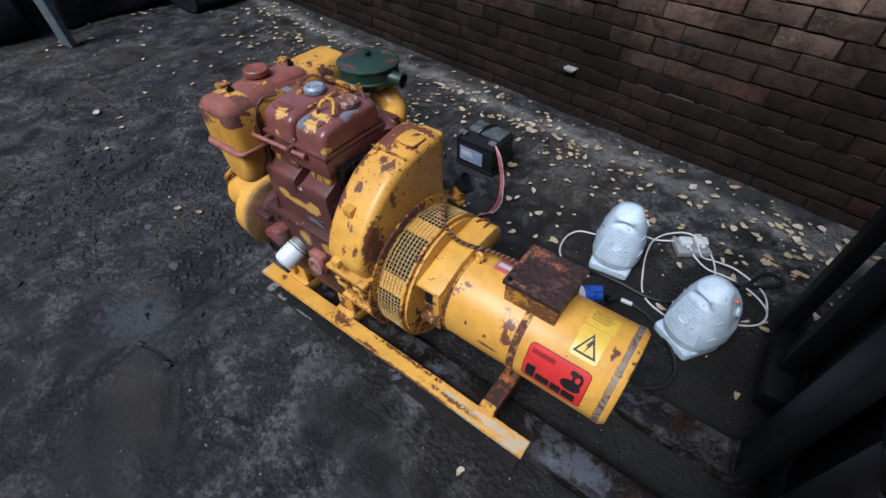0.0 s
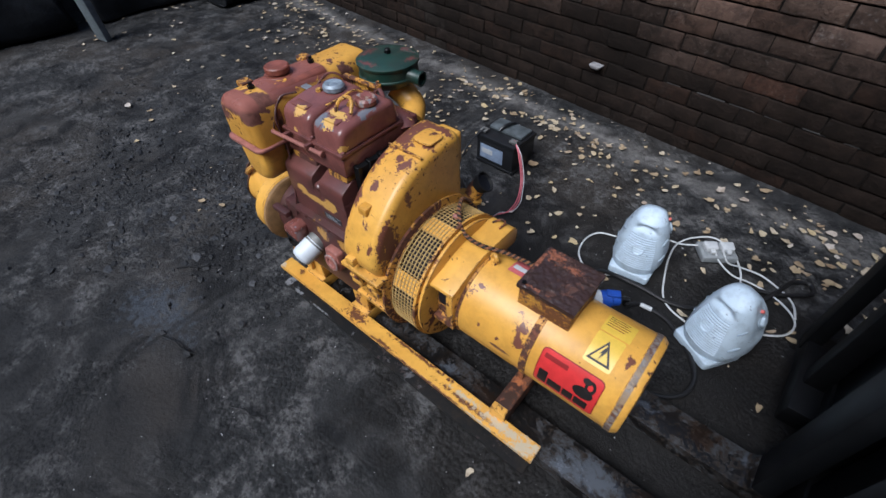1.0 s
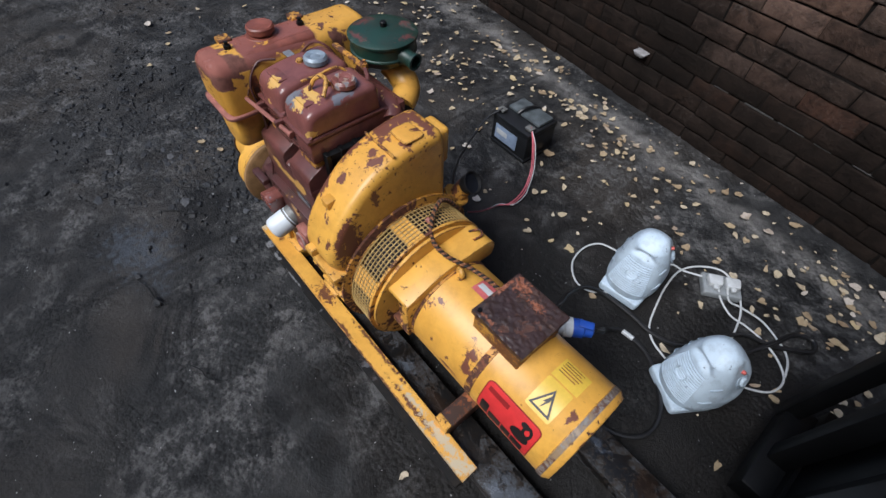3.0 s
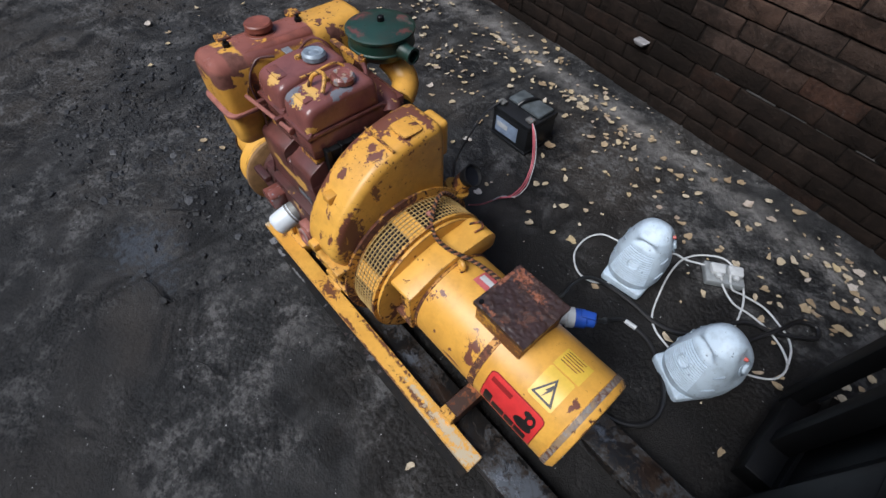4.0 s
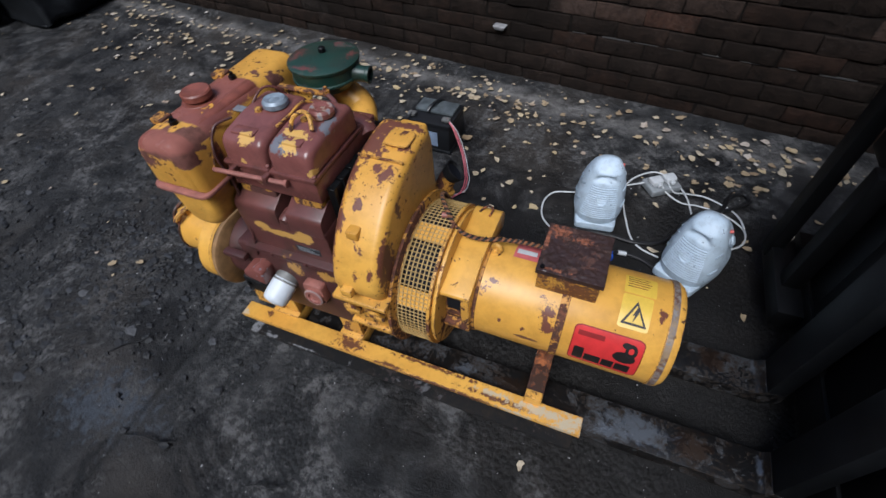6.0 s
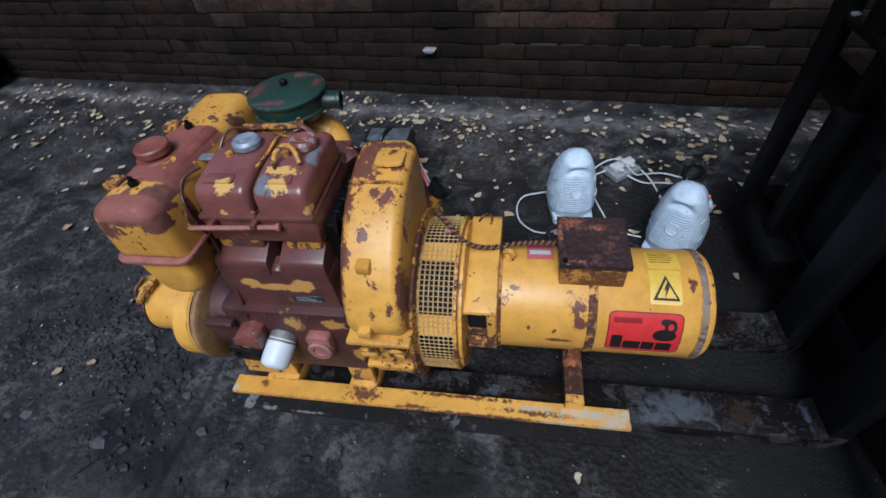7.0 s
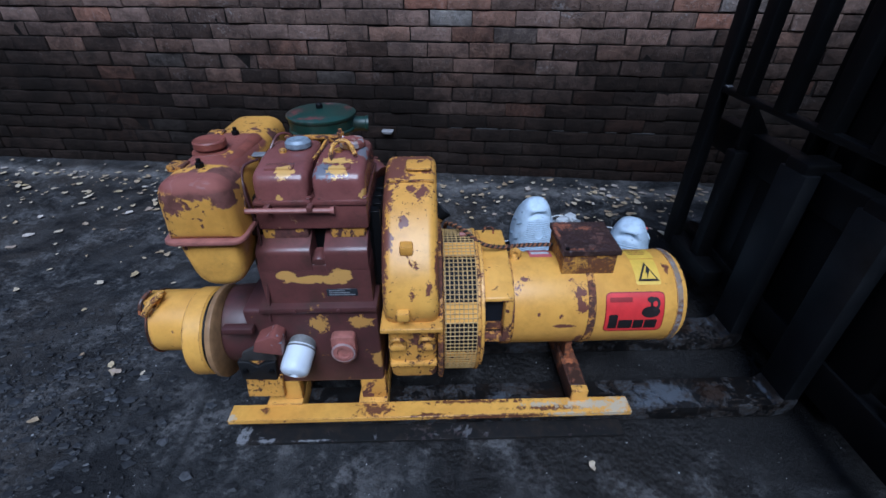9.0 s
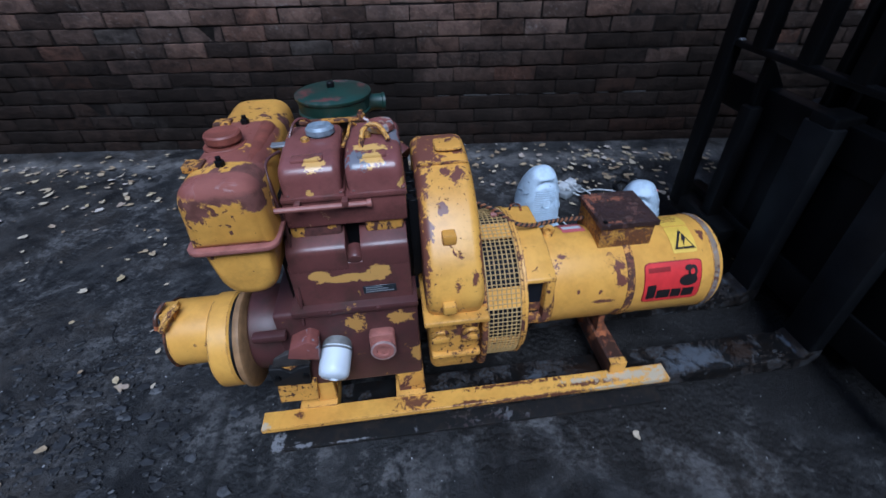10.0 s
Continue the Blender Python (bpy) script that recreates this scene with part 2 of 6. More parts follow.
M_RAIL = smeared(smeared(M_YELC, "rail paint", (0.12, 0.045, 0.02), [(0.4, 0.03, 0.093, 0.05, 0.025, 0.02), (0.68, 0.045, 0.093, 0.14, 0.007, 0.012), (0.72, 0.0, 0.086, 0.2, 0.004, 0.012), (0.9, 0.02, 0.093, 0.12, 0.009, 0.012), (0.55, 0.005, 0.093, 0.05, 0.006, 0.01), (0.1, 0.03, 0.093, 0.012, 0.01, 0.01), (0.97, 0.435, 0.093, 0.1, 0.02, 0.01), (0.6, 0.46, 0.093, 0.1, 0.01, 0.01)], 1.1, 26, 0.2), "worn rail paint", (0.46, 0.38, 0.26), [(1.0, 0.028, 0.093, 0.1, 0.016, 0.01), (1.07, 0.02, 0.093, 0.05, 0.03, 0.01), (0.86, 0.03, 0.093, 0.05, 0.008, 0.01), (1.05, 0.0, 0.09, 0.05, 0.006, 0.01), (0.93, 0.0, 0.09, 0.06, 0.005, 0.01), (1.09, 0.03, 0.093, 0.012, 0.02, 0.01), (0.015, 0.01, 0.093, 0.01, 0.012, 0.01)], 1.1, 26, 0.3)
M_BLACK = plain("black oily steel and gap shade", (0.0042, 0.0044, 0.005), 0.5, 0.0, 0.5, 22, 0.3)
M_RUBBER = plain("black rubber", (0.014, 0.014, 0.015), 0.6, 0.0, 0.3, 60)
M_FORK = painted("worn fork steel", (0.032, 0.032, 0.033), (0.016, 0.015, 0.015), (0.085, 0.09, 0.098), (0.04, 0.03, 0.024), 0.53, 19, 8.8, 0.36, 0.9)
M_FORK.node_tree.nodes["Principled BSDF"].inputs["Metallic"].default_value = 0.75
# Pale blue patches: rubbed steel plus sky sheen put into the colour.
M_FORK = smeared(smeared(M_FORK, "rusty fork steel", (0.04, 0.026, 0.019), [(1.38, 0.09, 0.056, 0.06, 0.04, 0.03), (1.43, 0.37, 0.056, 0.05, 0.04, 0.03), (0.9, 0.09, 0.056, 0.06, 0.03, 0.03)], 0.9, 14, 0.2), "rubbed fork steel with painted sheen", (0.11, 0.122, 0.142), [(1.24, 0.085, 0.056, 0.1, 0.045, 0.03), (1.17, 0.06, 0.056, 0.05, 0.03, 0.03), (1.27, 0.36, 0.056, 0.05, 0.015, 0.03), (1.54, 0.1, 0.056, 0.008, 0.04, 0.03), (1.535, 0.39, 0.056, 0.008, 0.03, 0.03), (0.75, 0.09, 0.056, 0.04, 0.02, 0.03)], 0.9, 14, 0.35)
M_SHANK = plain("greasy fork shank", (0.0145, 0.0158, 0.018), 0.5, 0.0, 0.75, 11, 0.5)
M_RAILD = painted("near-black rail steel", (0.012, 0.011, 0.011), (0.008, 0.008, 0.008), (0.09, 0.09, 0.095), (0.04, 0.03, 0.03), 0.6, 14, 9.3, 0.7, 0.5)
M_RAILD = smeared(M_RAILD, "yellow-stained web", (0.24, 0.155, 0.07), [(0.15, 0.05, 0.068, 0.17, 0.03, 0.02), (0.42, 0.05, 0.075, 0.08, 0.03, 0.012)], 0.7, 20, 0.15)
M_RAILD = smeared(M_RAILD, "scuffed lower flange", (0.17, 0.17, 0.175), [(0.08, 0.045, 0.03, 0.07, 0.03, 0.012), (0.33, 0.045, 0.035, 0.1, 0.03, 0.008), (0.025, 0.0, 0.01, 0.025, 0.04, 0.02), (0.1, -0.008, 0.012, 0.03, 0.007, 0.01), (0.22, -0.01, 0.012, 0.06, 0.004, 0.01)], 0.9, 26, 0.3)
M_LID = smeared(painted("deep rust", (0.046, 0.024, 0.021), (0.028, 0.017, 0.016), (0.085, 0.034, 0.024), (0.06, 0.028, 0.021), 0.57, 21, 2.6, 0.36, 0.5), "orange rusted lid", (0.24, 0.085, 0.045), [(0.925, 0.305, 0.506, 0.026, 0.02, 0.05), (0.935, 0.186, 0.506, 0.03, 0.005, 0.05), (0.985, 0.29, 0.506, 0.022, 0.01, 0.05), (0.904, 0.27, 0.506, 0.006, 0.03, 0.05)], 1.3, 44, 0.3)
M_LID.node_tree.nodes["Bump"].inputs["Distance"].default_value = 0.006
M_GREENLID = smeared(M_GREEN, "rusted green lid", (0.11, 0.038, 0.032), [(0.215, 0.4, 0.805, 0.02, 0.03, 0.03), (0.27, 0.345, 0.805, 0.04, 0.01, 0.03), (0.345, 0.44, 0.805, 0.01, 0.03, 0.03)], 1.2, 34, 0.4)
def flake_material():
    m, n, l, b = mat("blackened flake")
    geo = n.new("ShaderNodeNewGeometry")
    tint = ramp(n, l, geo.outputs["Random Per Island"], [(0.0, (0.007, 0.007, 0.0075)), (0.4, (0.014, 0.0142, 0.0155)), (0.78, (0.022, 0.0225, 0.025)), (0.97, (0.034, 0.036, 0.041)), (1.0, (0.09, 0.09, 0.093))])
    f = tex_noise(n, l, coords(n, l), 90.0, 6, 0.7)
    l.new(mix(n, l, ramp(n, l, f, [(0.4, 0.0), (0.65, 0.6)]), tint, (0.012, 0.012, 0.012)), b.inputs["Base Color"])
    b.inputs["Roughness"].default_value = 0.62
    bump(n, l, b, f, 0.6, 0.003)
    return m


M_FLAKE = flake_material()
M_WHITE = painted("grubby off-white plastic", (0.50, 0.60, 0.69), (0.40, 0.49, 0.58), (0.27, 0.33, 0.4), (0.2, 0.24, 0.29), 0.635, 15, 0.6, 0.5, 0.32)
M_WHITE.node_tree.nodes["Bump"].inputs["Distance"].default_value = 0.0004
# Grey for heater slots and recesses, their shade as colour.
M_WSLOT = plain("grey slot and recess shade", (0.30, 0.37, 0.44), 0.6, 0.0, 0.2, 30)
M_FILTER = plain("white filter canister", (0.66, 0.71, 0.76), 0.4, 0.0, 0.15, 22, 0.1)
M_COLLAR = plain("grey filter collar", (0.22, 0.22, 0.21), 0.55, 0.3, 0.4, 50)
M_COLLARD = plain("greasy grey casting", (0.05, 0.045, 0.043), 0.45, 0.0, 0.5, 40)
M_BLUECAP = plain("worn blue-grey cap", (0.30, 0.36, 0.42), 0.45, 0.2, 0.45, 60, 0.4)
M_PINK = plain("faded red oxide rod", (0.36, 0.14, 0.11), 0.5, 0.0, 0.4, 40)
M_CAP = plain("rust red cap", (0.25, 0.075, 0.05), 0.45, 0.0, 0.4, 40, 0.3)
M_PALEPINK = plain("rubbed pink rim", (0.48, 0.33, 0.31), 0.4, 0.2, 0.4, 60)
M_TAN = plain("tan oily plate", (0.33, 0.19, 0.085), 0.5, 0.0, 0.45, 25, 0.2)
M_WIRE = plain("yellow painted wire", (0.55, 0.36, 0.13), 0.55, 0.1, 0.45, 90)
# Near-black fill: the shade inside openings put into colour.
M_DARKIN = plain("interior shade fill", (0.012, 0.014, 0.02), 0.7, 0.0, 0.5, 18)
M_ROPEA = plain("brown cord strand", (0.30, 0.12, 0.05), 0.85, 0.0, 0.4, 150)
M_ROPEB = plain("black cord strand", (0.02, 0.016, 0.014), 0.8, 0.0, 0.4, 150)
M_SOCK = plain("grubby grey plastic", (0.27, 0.29, 0.30), 0.5, 0.0, 0.35, 25, 0.1)
M_LABELW = plain("faded red label", (0.56, 0.13, 0.13), 0.5, 0.0, 0.3, 60)
M_RED = plain("red sticker", (0.62, 0.035, 0.035), 0.4, 0.0, 0.2, 40)
M_REDD = plain("dark red print", (0.25, 0.012, 0.012), 0.45, 0.0, 0.2, 40)
M_INK = plain("black print", (0.012, 0.009, 0.009), 0.5, 0.0, 0.2, 40)
M_LABEL = plain("yellow warning sticker", (0.72, 0.47, 0.06), 0.4, 0.0, 0.15, 60)
M_PLATE = plain("dark nameplate", (0.06, 0.07, 0.08), 0.4, 0.5, 0.5, 120)
M_PLATEL = plain("pale plate print", (0.34, 0.36, 0.38), 0.4, 0.5, 0.3, 120)
M_BATT = plain("black battery case", (0.012, 0.013, 0.015), 0.42, 0.0, 0.3, 40)
# Dust grey, lightened further to paint in the lid's pale reflection.
M_BATTOP = plain("dusty battery lid with painted sheen", (0.12, 0.14, 0.15), 0.36, 0.0, 0.6, 25)
M_BATLAB = plain("faded blue battery label", (0.3, 0.38, 0.52), 0.35, 0.0, 0.4, 35)
M_REDWIRE = plain("red lead", (0.6, 0.14, 0.17), 0.45, 0.0, 0.2, 60)
M_BLACKWIRE = plain("black cable", (0.012, 0.012, 0.013), 0.45, 0.0, 0.2, 60)
M_WHITEWIRE = plain("white flex", (0.55, 0.57, 0.58), 0.5, 0.0, 0.2, 60)
M_BLUE = plain("blue plug plastic", (0.02, 0.08, 0.42), 0.4, 0.0, 0.2, 40)
M_GREY = plain("grey painted steel post", (0.17, 0.20, 0.22), 0.55, 0.1, 0.4, 30)
M_TARP = plain("dark tarpaulin", (0.012, 0.0135, 0.016), 0.6, 0.0, 0.6, 9, 0.6, 0.012)
M_LED = plain("red lamp lens", (0.6, 0.12, 0.1), 0.3, 0.0, 0.1, 60)
M_STONE = plain("pale stone chip", (0.30, 0.29, 0.29), 0.85, 0.0, 0.4, 40, 0.5)


for m_ in (M_DARKIN, M_RUBBER, M_RAILD, M_BLACK, M_TARP, M_SHANK):
    m_.node_tree.nodes["Principled BSDF"].inputs["Specular IOR Level"].default_value = 0.2


def ground_material():
    m, n, l, b = mat("stained concrete yard")
    v = coords(n, l)
    big = tex_noise(n, l, v, 1.3, 5, 0.6, 0.3)
    mid = tex_noise(n, l, v, 6.5, 9, 0.7, 0.5)
    fine = tex_noise(n, l, v, 38.0, 9, 0.78)
    grit = tex_noise(n, l, v, 170.0, 4, 0.7)
    col = mix(n, l, ramp(n, l, mid, [(0.36, 0.0), (0.64, 1.0)]), (0.0135, 0.0137, 0.0143), (0.034, 0.034, 0.0345))
    col = mix(n, l, math_node(n, l, "MULTIPLY", ramp(n, l, big, [(0.46, 0.0), (0.62, 1.0)]), 0.7), col, (0.042, 0.036, 0.031))
    # crumbling pale patches
    clump = math_node(n, l, "ADD", math_node(n, l, "MULTIPLY", mid, 0.45), math_node(n, l, "MULTIPLY", fine, 0.55))
    pale = ramp(n, l, clump, [(0.5, 0.0), (0.555, 1.0)])
    where = ramp(n, l, tex_noise(n, l, v, 1.9, 6, 0.66, 0.8), [(0.43, 0.08), (0.54, 1.0)])
    col = mix(n, l, math_node(n, l, "MULTIPLY", pale, where), col, (0.09, 0.0875, 0.086))
    # oil soaked patches
    oil = ramp(n, l, tex_noise(n, l, v, 3.4, 7, 0.68, 0.8), [(0.53, 0.0), (0.6, 0.8)])
    col = mix(n, l, oil, col, (0.0065, 0.0066, 0.0074))
    # ground darkened in a ragged oval round the forks
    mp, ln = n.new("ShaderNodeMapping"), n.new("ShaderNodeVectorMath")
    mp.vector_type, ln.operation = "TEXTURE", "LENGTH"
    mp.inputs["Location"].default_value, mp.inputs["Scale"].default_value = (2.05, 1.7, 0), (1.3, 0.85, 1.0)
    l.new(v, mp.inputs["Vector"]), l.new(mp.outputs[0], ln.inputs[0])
    forks_dark = math_node(n, l, "ADD", ln.outputs["Value"], math_node(n, l, "MULTIPLY", math_node(n, l, "SUBTRACT", mid, 0.5), 1.6))
    col = mix(n, l, ramp(n, l, forks_dark, [(0.7, 0.8), (1.05, 0.0)]), col, (0.0092, 0.0084, 0.008))
    # ground darkened in a ragged oval before the skid
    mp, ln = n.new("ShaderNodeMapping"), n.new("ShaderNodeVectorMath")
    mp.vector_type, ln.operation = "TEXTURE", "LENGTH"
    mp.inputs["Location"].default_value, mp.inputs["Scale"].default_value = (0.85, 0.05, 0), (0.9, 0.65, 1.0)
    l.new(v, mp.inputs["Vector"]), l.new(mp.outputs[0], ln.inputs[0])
    skid_dark = math_node(n, l, "ADD", ln.outputs["Value"], math_node(n, l, "MULTIPLY", math_node(n, l, "SUBTRACT", mid, 0.5), 1.4))
    col = mix(n, l, ramp(n, l, skid_dark, [(0.6, 0.4), (1.05, 0.0)]), col, (0.012, 0.012, 0.0128))
    # one bluish spill
    mp, ln = n.new("ShaderNodeMapping"), n.new("ShaderNodeVectorMath")
    mp.vector_type, ln.operation = "TEXTURE", "LENGTH"
    mp.inputs["Location"].default_value, mp.inputs["Scale"].default_value = (0.5, 0.68, 0), (0.2, 0.13, 1.0)
    l.new(v, mp.inputs["Vector"]), l.new(mp.outputs[0], ln.inputs[0])
    spill = math_node(n, l, "ADD", ln.outputs["Value"], math_node(n, l, "MULTIPLY", math_node(n, l, "SUBTRACT", clump, 0.5), 7.0))
    col = mix(n, l, ramp(n, l, spill, [(0.35, 0.8), (0.8, 0.0)]), col, (0.055, 0.063, 0.076))
    # dusty strip of bare concrete along the wall
    sep = n.new("ShaderNodeSeparateXYZ")
    l.new(v, sep.inputs[0])
    wob = math_node(n, l, "MULTIPLY", math_node(n, l, "SUBTRACT", tex_noise(n, l, v, 3.0, 7, 0.72), 0.5), 0.32)
    off = math_node(n, l, "ABSOLUTE", math_node(n, l, "SUBTRACT", math_node(n, l, "ADD", sep.outputs[1], wob), 2.8), 0.0)
    strip = ramp(n, l, math_node(n, l, "ADD", off, math_node(n, l, "MULTIPLY", fine, 0.16)), [(0.08, 1.0), (0.18, 0.0)])
    blot = ramp(n, l, math_node(n, l, "ADD", math_node(n, l, "MULTIPLY", clump, 0.6), math_node(n, l, "MULTIPLY", tex_noise(n, l, v, 14.0, 8, 0.75, 0.6), 0.4)), [(0.42, 0.1), (0.56, 1.0)])
    col = mix(n, l, math_node(n, l, "MULTIPLY", math_node(n, l, "MULTIPLY", strip, blot), 0.9), col, (0.205, 0.195, 0.186))
    col = mix(n, l, math_node(n, l, "MULTIPLY", ramp(n, l, grit, [(0.60, 0.0), (0.72, 1.0)]), 0.2), col, (0.13, 0.13, 0.13))
    speck = ramp(n, l, tex_noise(n, l, v, 95.0, 2, 0.5), [(0.745, 0.0), (0.77, 1.0)])
    col = mix(n, l, math_node(n, l, "MULTIPLY", speck, 0.8), col, (0.42, 0.42, 0.42))
    slant = math_node(n, l, "ADD", sep.outputs[0], math_node(n, l, "MULTIPLY", sep.outputs[1], 0.12))
    slant = math_node(n, l, "ADD", slant, math_node(n, l, "MULTIPLY", clump, 0.06))
    joint = ramp(n, l, math_node(n, l, "ABSOLUTE", math_node(n, l, "SUBTRACT", slant, 0.725), 0.0), [(0.004, 0.55), (0.013, 0.0)])
    col = mix(n, l, joint, col, (0.006, 0.006, 0.006))
    l.new(col, b.inputs["Base Color"])
    l.new(ramp(n, l, mid, [(0.35, 0.45), (0.62, 0.72)]), b.inputs["Roughness"])
    b.inputs["Specular IOR Level"].default_value = 0.22
    h = math_node(n, l, "ADD", math_node(n, l, "MULTIPLY", fine, 0.6), math_node(n, l, "MULTIPLY", grit, 0.3))
    h = math_node(n, l, "ADD", h, math_node(n, l, "MULTIPLY", mid, 0.25))
    chips = n.new("ShaderNodeTexVoronoi")
    chips.inputs["Scale"].default_value = 62.0
    l.new(v, chips.inputs["Vector"])
    h = math_node(n, l, "SUBTRACT", h, math_node(n, l, "MULTIPLY", math_node(n, l, "MULTIPLY", chips.outputs["Distance"], where), 0.5))
    bump(n, l, b, h, 0.9, 0.013)
    return m


def brick_material(name, black, soots):
    m, n, l, b = mat(name)
    info, geo = n.new("ShaderNodeObjectInfo"), n.new("ShaderNodeNewGeometry")
    v = geo.outputs["Position"]
    rnd = math_node(n, l, "FRACT", math_node(n, l, "ADD", info.outputs["Random"], math_node(n, l, "MULTIPLY", geo.outputs["Random Per Island"], 7.31)), 0.0)
    tint = ramp(n, l, rnd, [(0.0, (0.12, 0.08, 0.063)), (0.25, (0.178, 0.118, 0.09)), (0.55, (0.225, 0.15, 0.119)), (0.82, (0.26, 0.155, 0.112)), (0.94, (0.28, 0.135, 0.09)), (0.98, (0.2, 0.155, 0.13)), (1.0, (0.25, 0.225, 0.2))])
    soot = tex_noise(n, l, v, 1.9, 8, 0.68, 0.4)
    part_soot = tex_noise(n, l, v, 13.0, 7, 0.68, 0.5)
    fine = tex_noise(n, l, v, 65.0, 8, 0.74)
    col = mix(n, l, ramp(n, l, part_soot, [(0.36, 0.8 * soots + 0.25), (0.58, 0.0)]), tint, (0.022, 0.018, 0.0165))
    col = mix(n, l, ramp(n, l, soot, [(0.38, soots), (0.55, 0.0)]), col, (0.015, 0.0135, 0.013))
    # black: even darkening that holds painted shade, over the patchy soot
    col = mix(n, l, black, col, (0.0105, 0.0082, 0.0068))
    col = mix(n, l, math_node(n, l, "MULTIPLY", ramp(n, l, fine, [(0.54, 0.0), (0.72, 1.0)]), 0.42 * (1 - black)), col, (0.26, 0.22, 0.2))
    col = mix(n, l, math_node(n, l, "MULTIPLY", ramp(n, l, fine, [(0.28, 1.0), (0.42, 0.0)]), 0.6), col, (0.01, 0.009, 0.009))
    bloom = ramp(n, l, math_node(n, l, "ADD", math_node(n, l, "MULTIPLY", tex_noise(n, l, v, 5.0, 9, 0.72, 0.7), 0.6), math_node(n, l, "MULTIPLY", fine, 0.4)), [(0.56, 0.0), (0.64, 1.0)])
    col = mix(n, l, math_node(n, l, "MULTIPLY", bloom, 0.5 * (1 - black)), col, (0.3, 0.28, 0.265))
    l.new(col, b.inputs["Base Color"])
    b.inputs["Roughness"].default_value = 0.9
    b.inputs["Specular IOR Level"].default_value = 0.06
    bump(n, l, b, math_node(n, l, "ADD", fine, math_node(n, l, "MULTIPLY", part_soot, 1.6)), 0.9, 0.009)
    return m


def leaf_material():
    m, n, l, b = mat("dry fallen leaf")
    geo, info = n.new("ShaderNodeNewGeometry"), n.new("ShaderNodeObjectInfo")
    rnd = math_node(n, l, "FRACT", math_node(n, l, "ADD", geo.outputs["Random Per Island"], math_node(n, l, "MULTIPLY", info.outputs["Random"], 5.0)), 0.0)
    tint = ramp(n, l, rnd, [(0.0, (0.25, 0.18, 0.11)), (0.25, (0.40, 0.31, 0.19)), (0.5, (0.50, 0.43, 0.32)), (0.72, (0.46, 0.36, 0.2)), (0.9, (0.33, 0.26, 0.2)), (1.0, (0.56, 0.51, 0.45))])
    v = coords(n, l)
    f = tex_noise(n, l, v, 60.0, 5, 0.6)
    col = mix(n, l, ramp(n, l, f, [(0.45, 0.0), (0.7, 0.55)]), tint, (0.12, 0.07, 0.035))
    l.new(col, b.inputs["Base Color"])
    b.inputs["Roughness"].default_value = 0.6
    bump(n, l, b, f, 0.3, 0.002)
    return m


M_GROUND, M_LEAF = ground_material(), leaf_material()
# Darker copies of one brick: shade put into the colour besides soot.
BRICKS = [brick_material("shade-blackened plinth brick", 0.93, 0.8), brick_material("sooty shade-darkened brick", 0.75, 0.6), brick_material("half-shaded brick", 0.48, 0.5), brick_material("weathered brick", 0.05, 0.35)]
M_MORTAR = plain("dark mortar", (0.015, 0.0125, 0.011), 0.92, 0.0, 0.5, 35, 0.6, 0.004)
M_MORTAR.node_tree.nodes["Principled BSDF"].inputs["Specular IOR Level"].default_value = 0.06
M_LIME = plain("pale lime mortar", (0.05, 0.047, 0.044), 0.9, 0.0, 0.4, 35, 0.6, 0.003)

# ---- mesh helpers ----
def link(name, bm, material, parent=None, label="", angle=38):
    me = bpy.data.meshes.new(name)
    bmesh.ops.recalc_face_normals(bm, faces=bm.faces)
    for f in bm.faces:
        f.smooth = True
    bm.to_mesh(me)
    bm.free()
    me.set_sharp_from_angle(angle=radians(angle))
    for m in material if isinstance(material, (list, tuple)) else [material]:
        me.materials.append(m)
    ob = new(name, me)
    if parent is not None:
        ob.parent = parent
    if label:
        ob["label"] = label
    return ob


def part(name, bm, material, parent, label="", angle=38):
    return link(name, bm, material, parent, label, angle)


def merge(bm, src, m=None):
    if m is not None:
        bmesh.ops.transform(src, matrix=m, verts=src.verts)
    me = bpy.data.meshes.new("tmp")
    src.to_mesh(me)
    src.free()
    bm.from_mesh(me)
    bpy.data.meshes.remove(me)
    return bm


def bevel(bm, r, seg=2, sharp=25):
    if r <= 0:
        return
    es = [e for e in bm.edges if len(e.link_faces) == 2 and e.calc_face_angle(0) > radians(sharp)]
    bmesh.ops.bevel(bm, geom=es, offset=r, segments=seg, profile=0.5, affect="EDGES", clamp_overlap=True)


def box(bm, x0, x1, y0, y1, z0, z1, r=0.004, seg=2, m=None, taper=None):
    """A bevelled box; taper=(sx, sy) scales its bottom face."""
    t = bmesh.new()
    bmesh.ops.create_cube(t, size=1)
    for v in t.verts:
        s = taper if taper and v.co.z < 0 else (1, 1)
        v.co = Vector(((x0 + x1) / 2 + v.co.x * (x1 - x0) * s[0], (y0 + y1) / 2 + v.co.y * (y1 - y0) * s[1], (z0 + z1) / 2 + v.co.z * (z1 - z0)))
    bevel(t, r, seg)
    return merge(bm, t, m)


AX = {"x": (Vector((0, 1, 0)), Vector((0, 0, 1)), Vector((1, 0, 0))), "y": (Vector((1, 0, 0)), Vector((0, 0, 1)), Vector((0, 1, 0))), "z": (Vector((1, 0, 0)), Vector((0, 1, 0)), Vector((0, 0, 1)))}


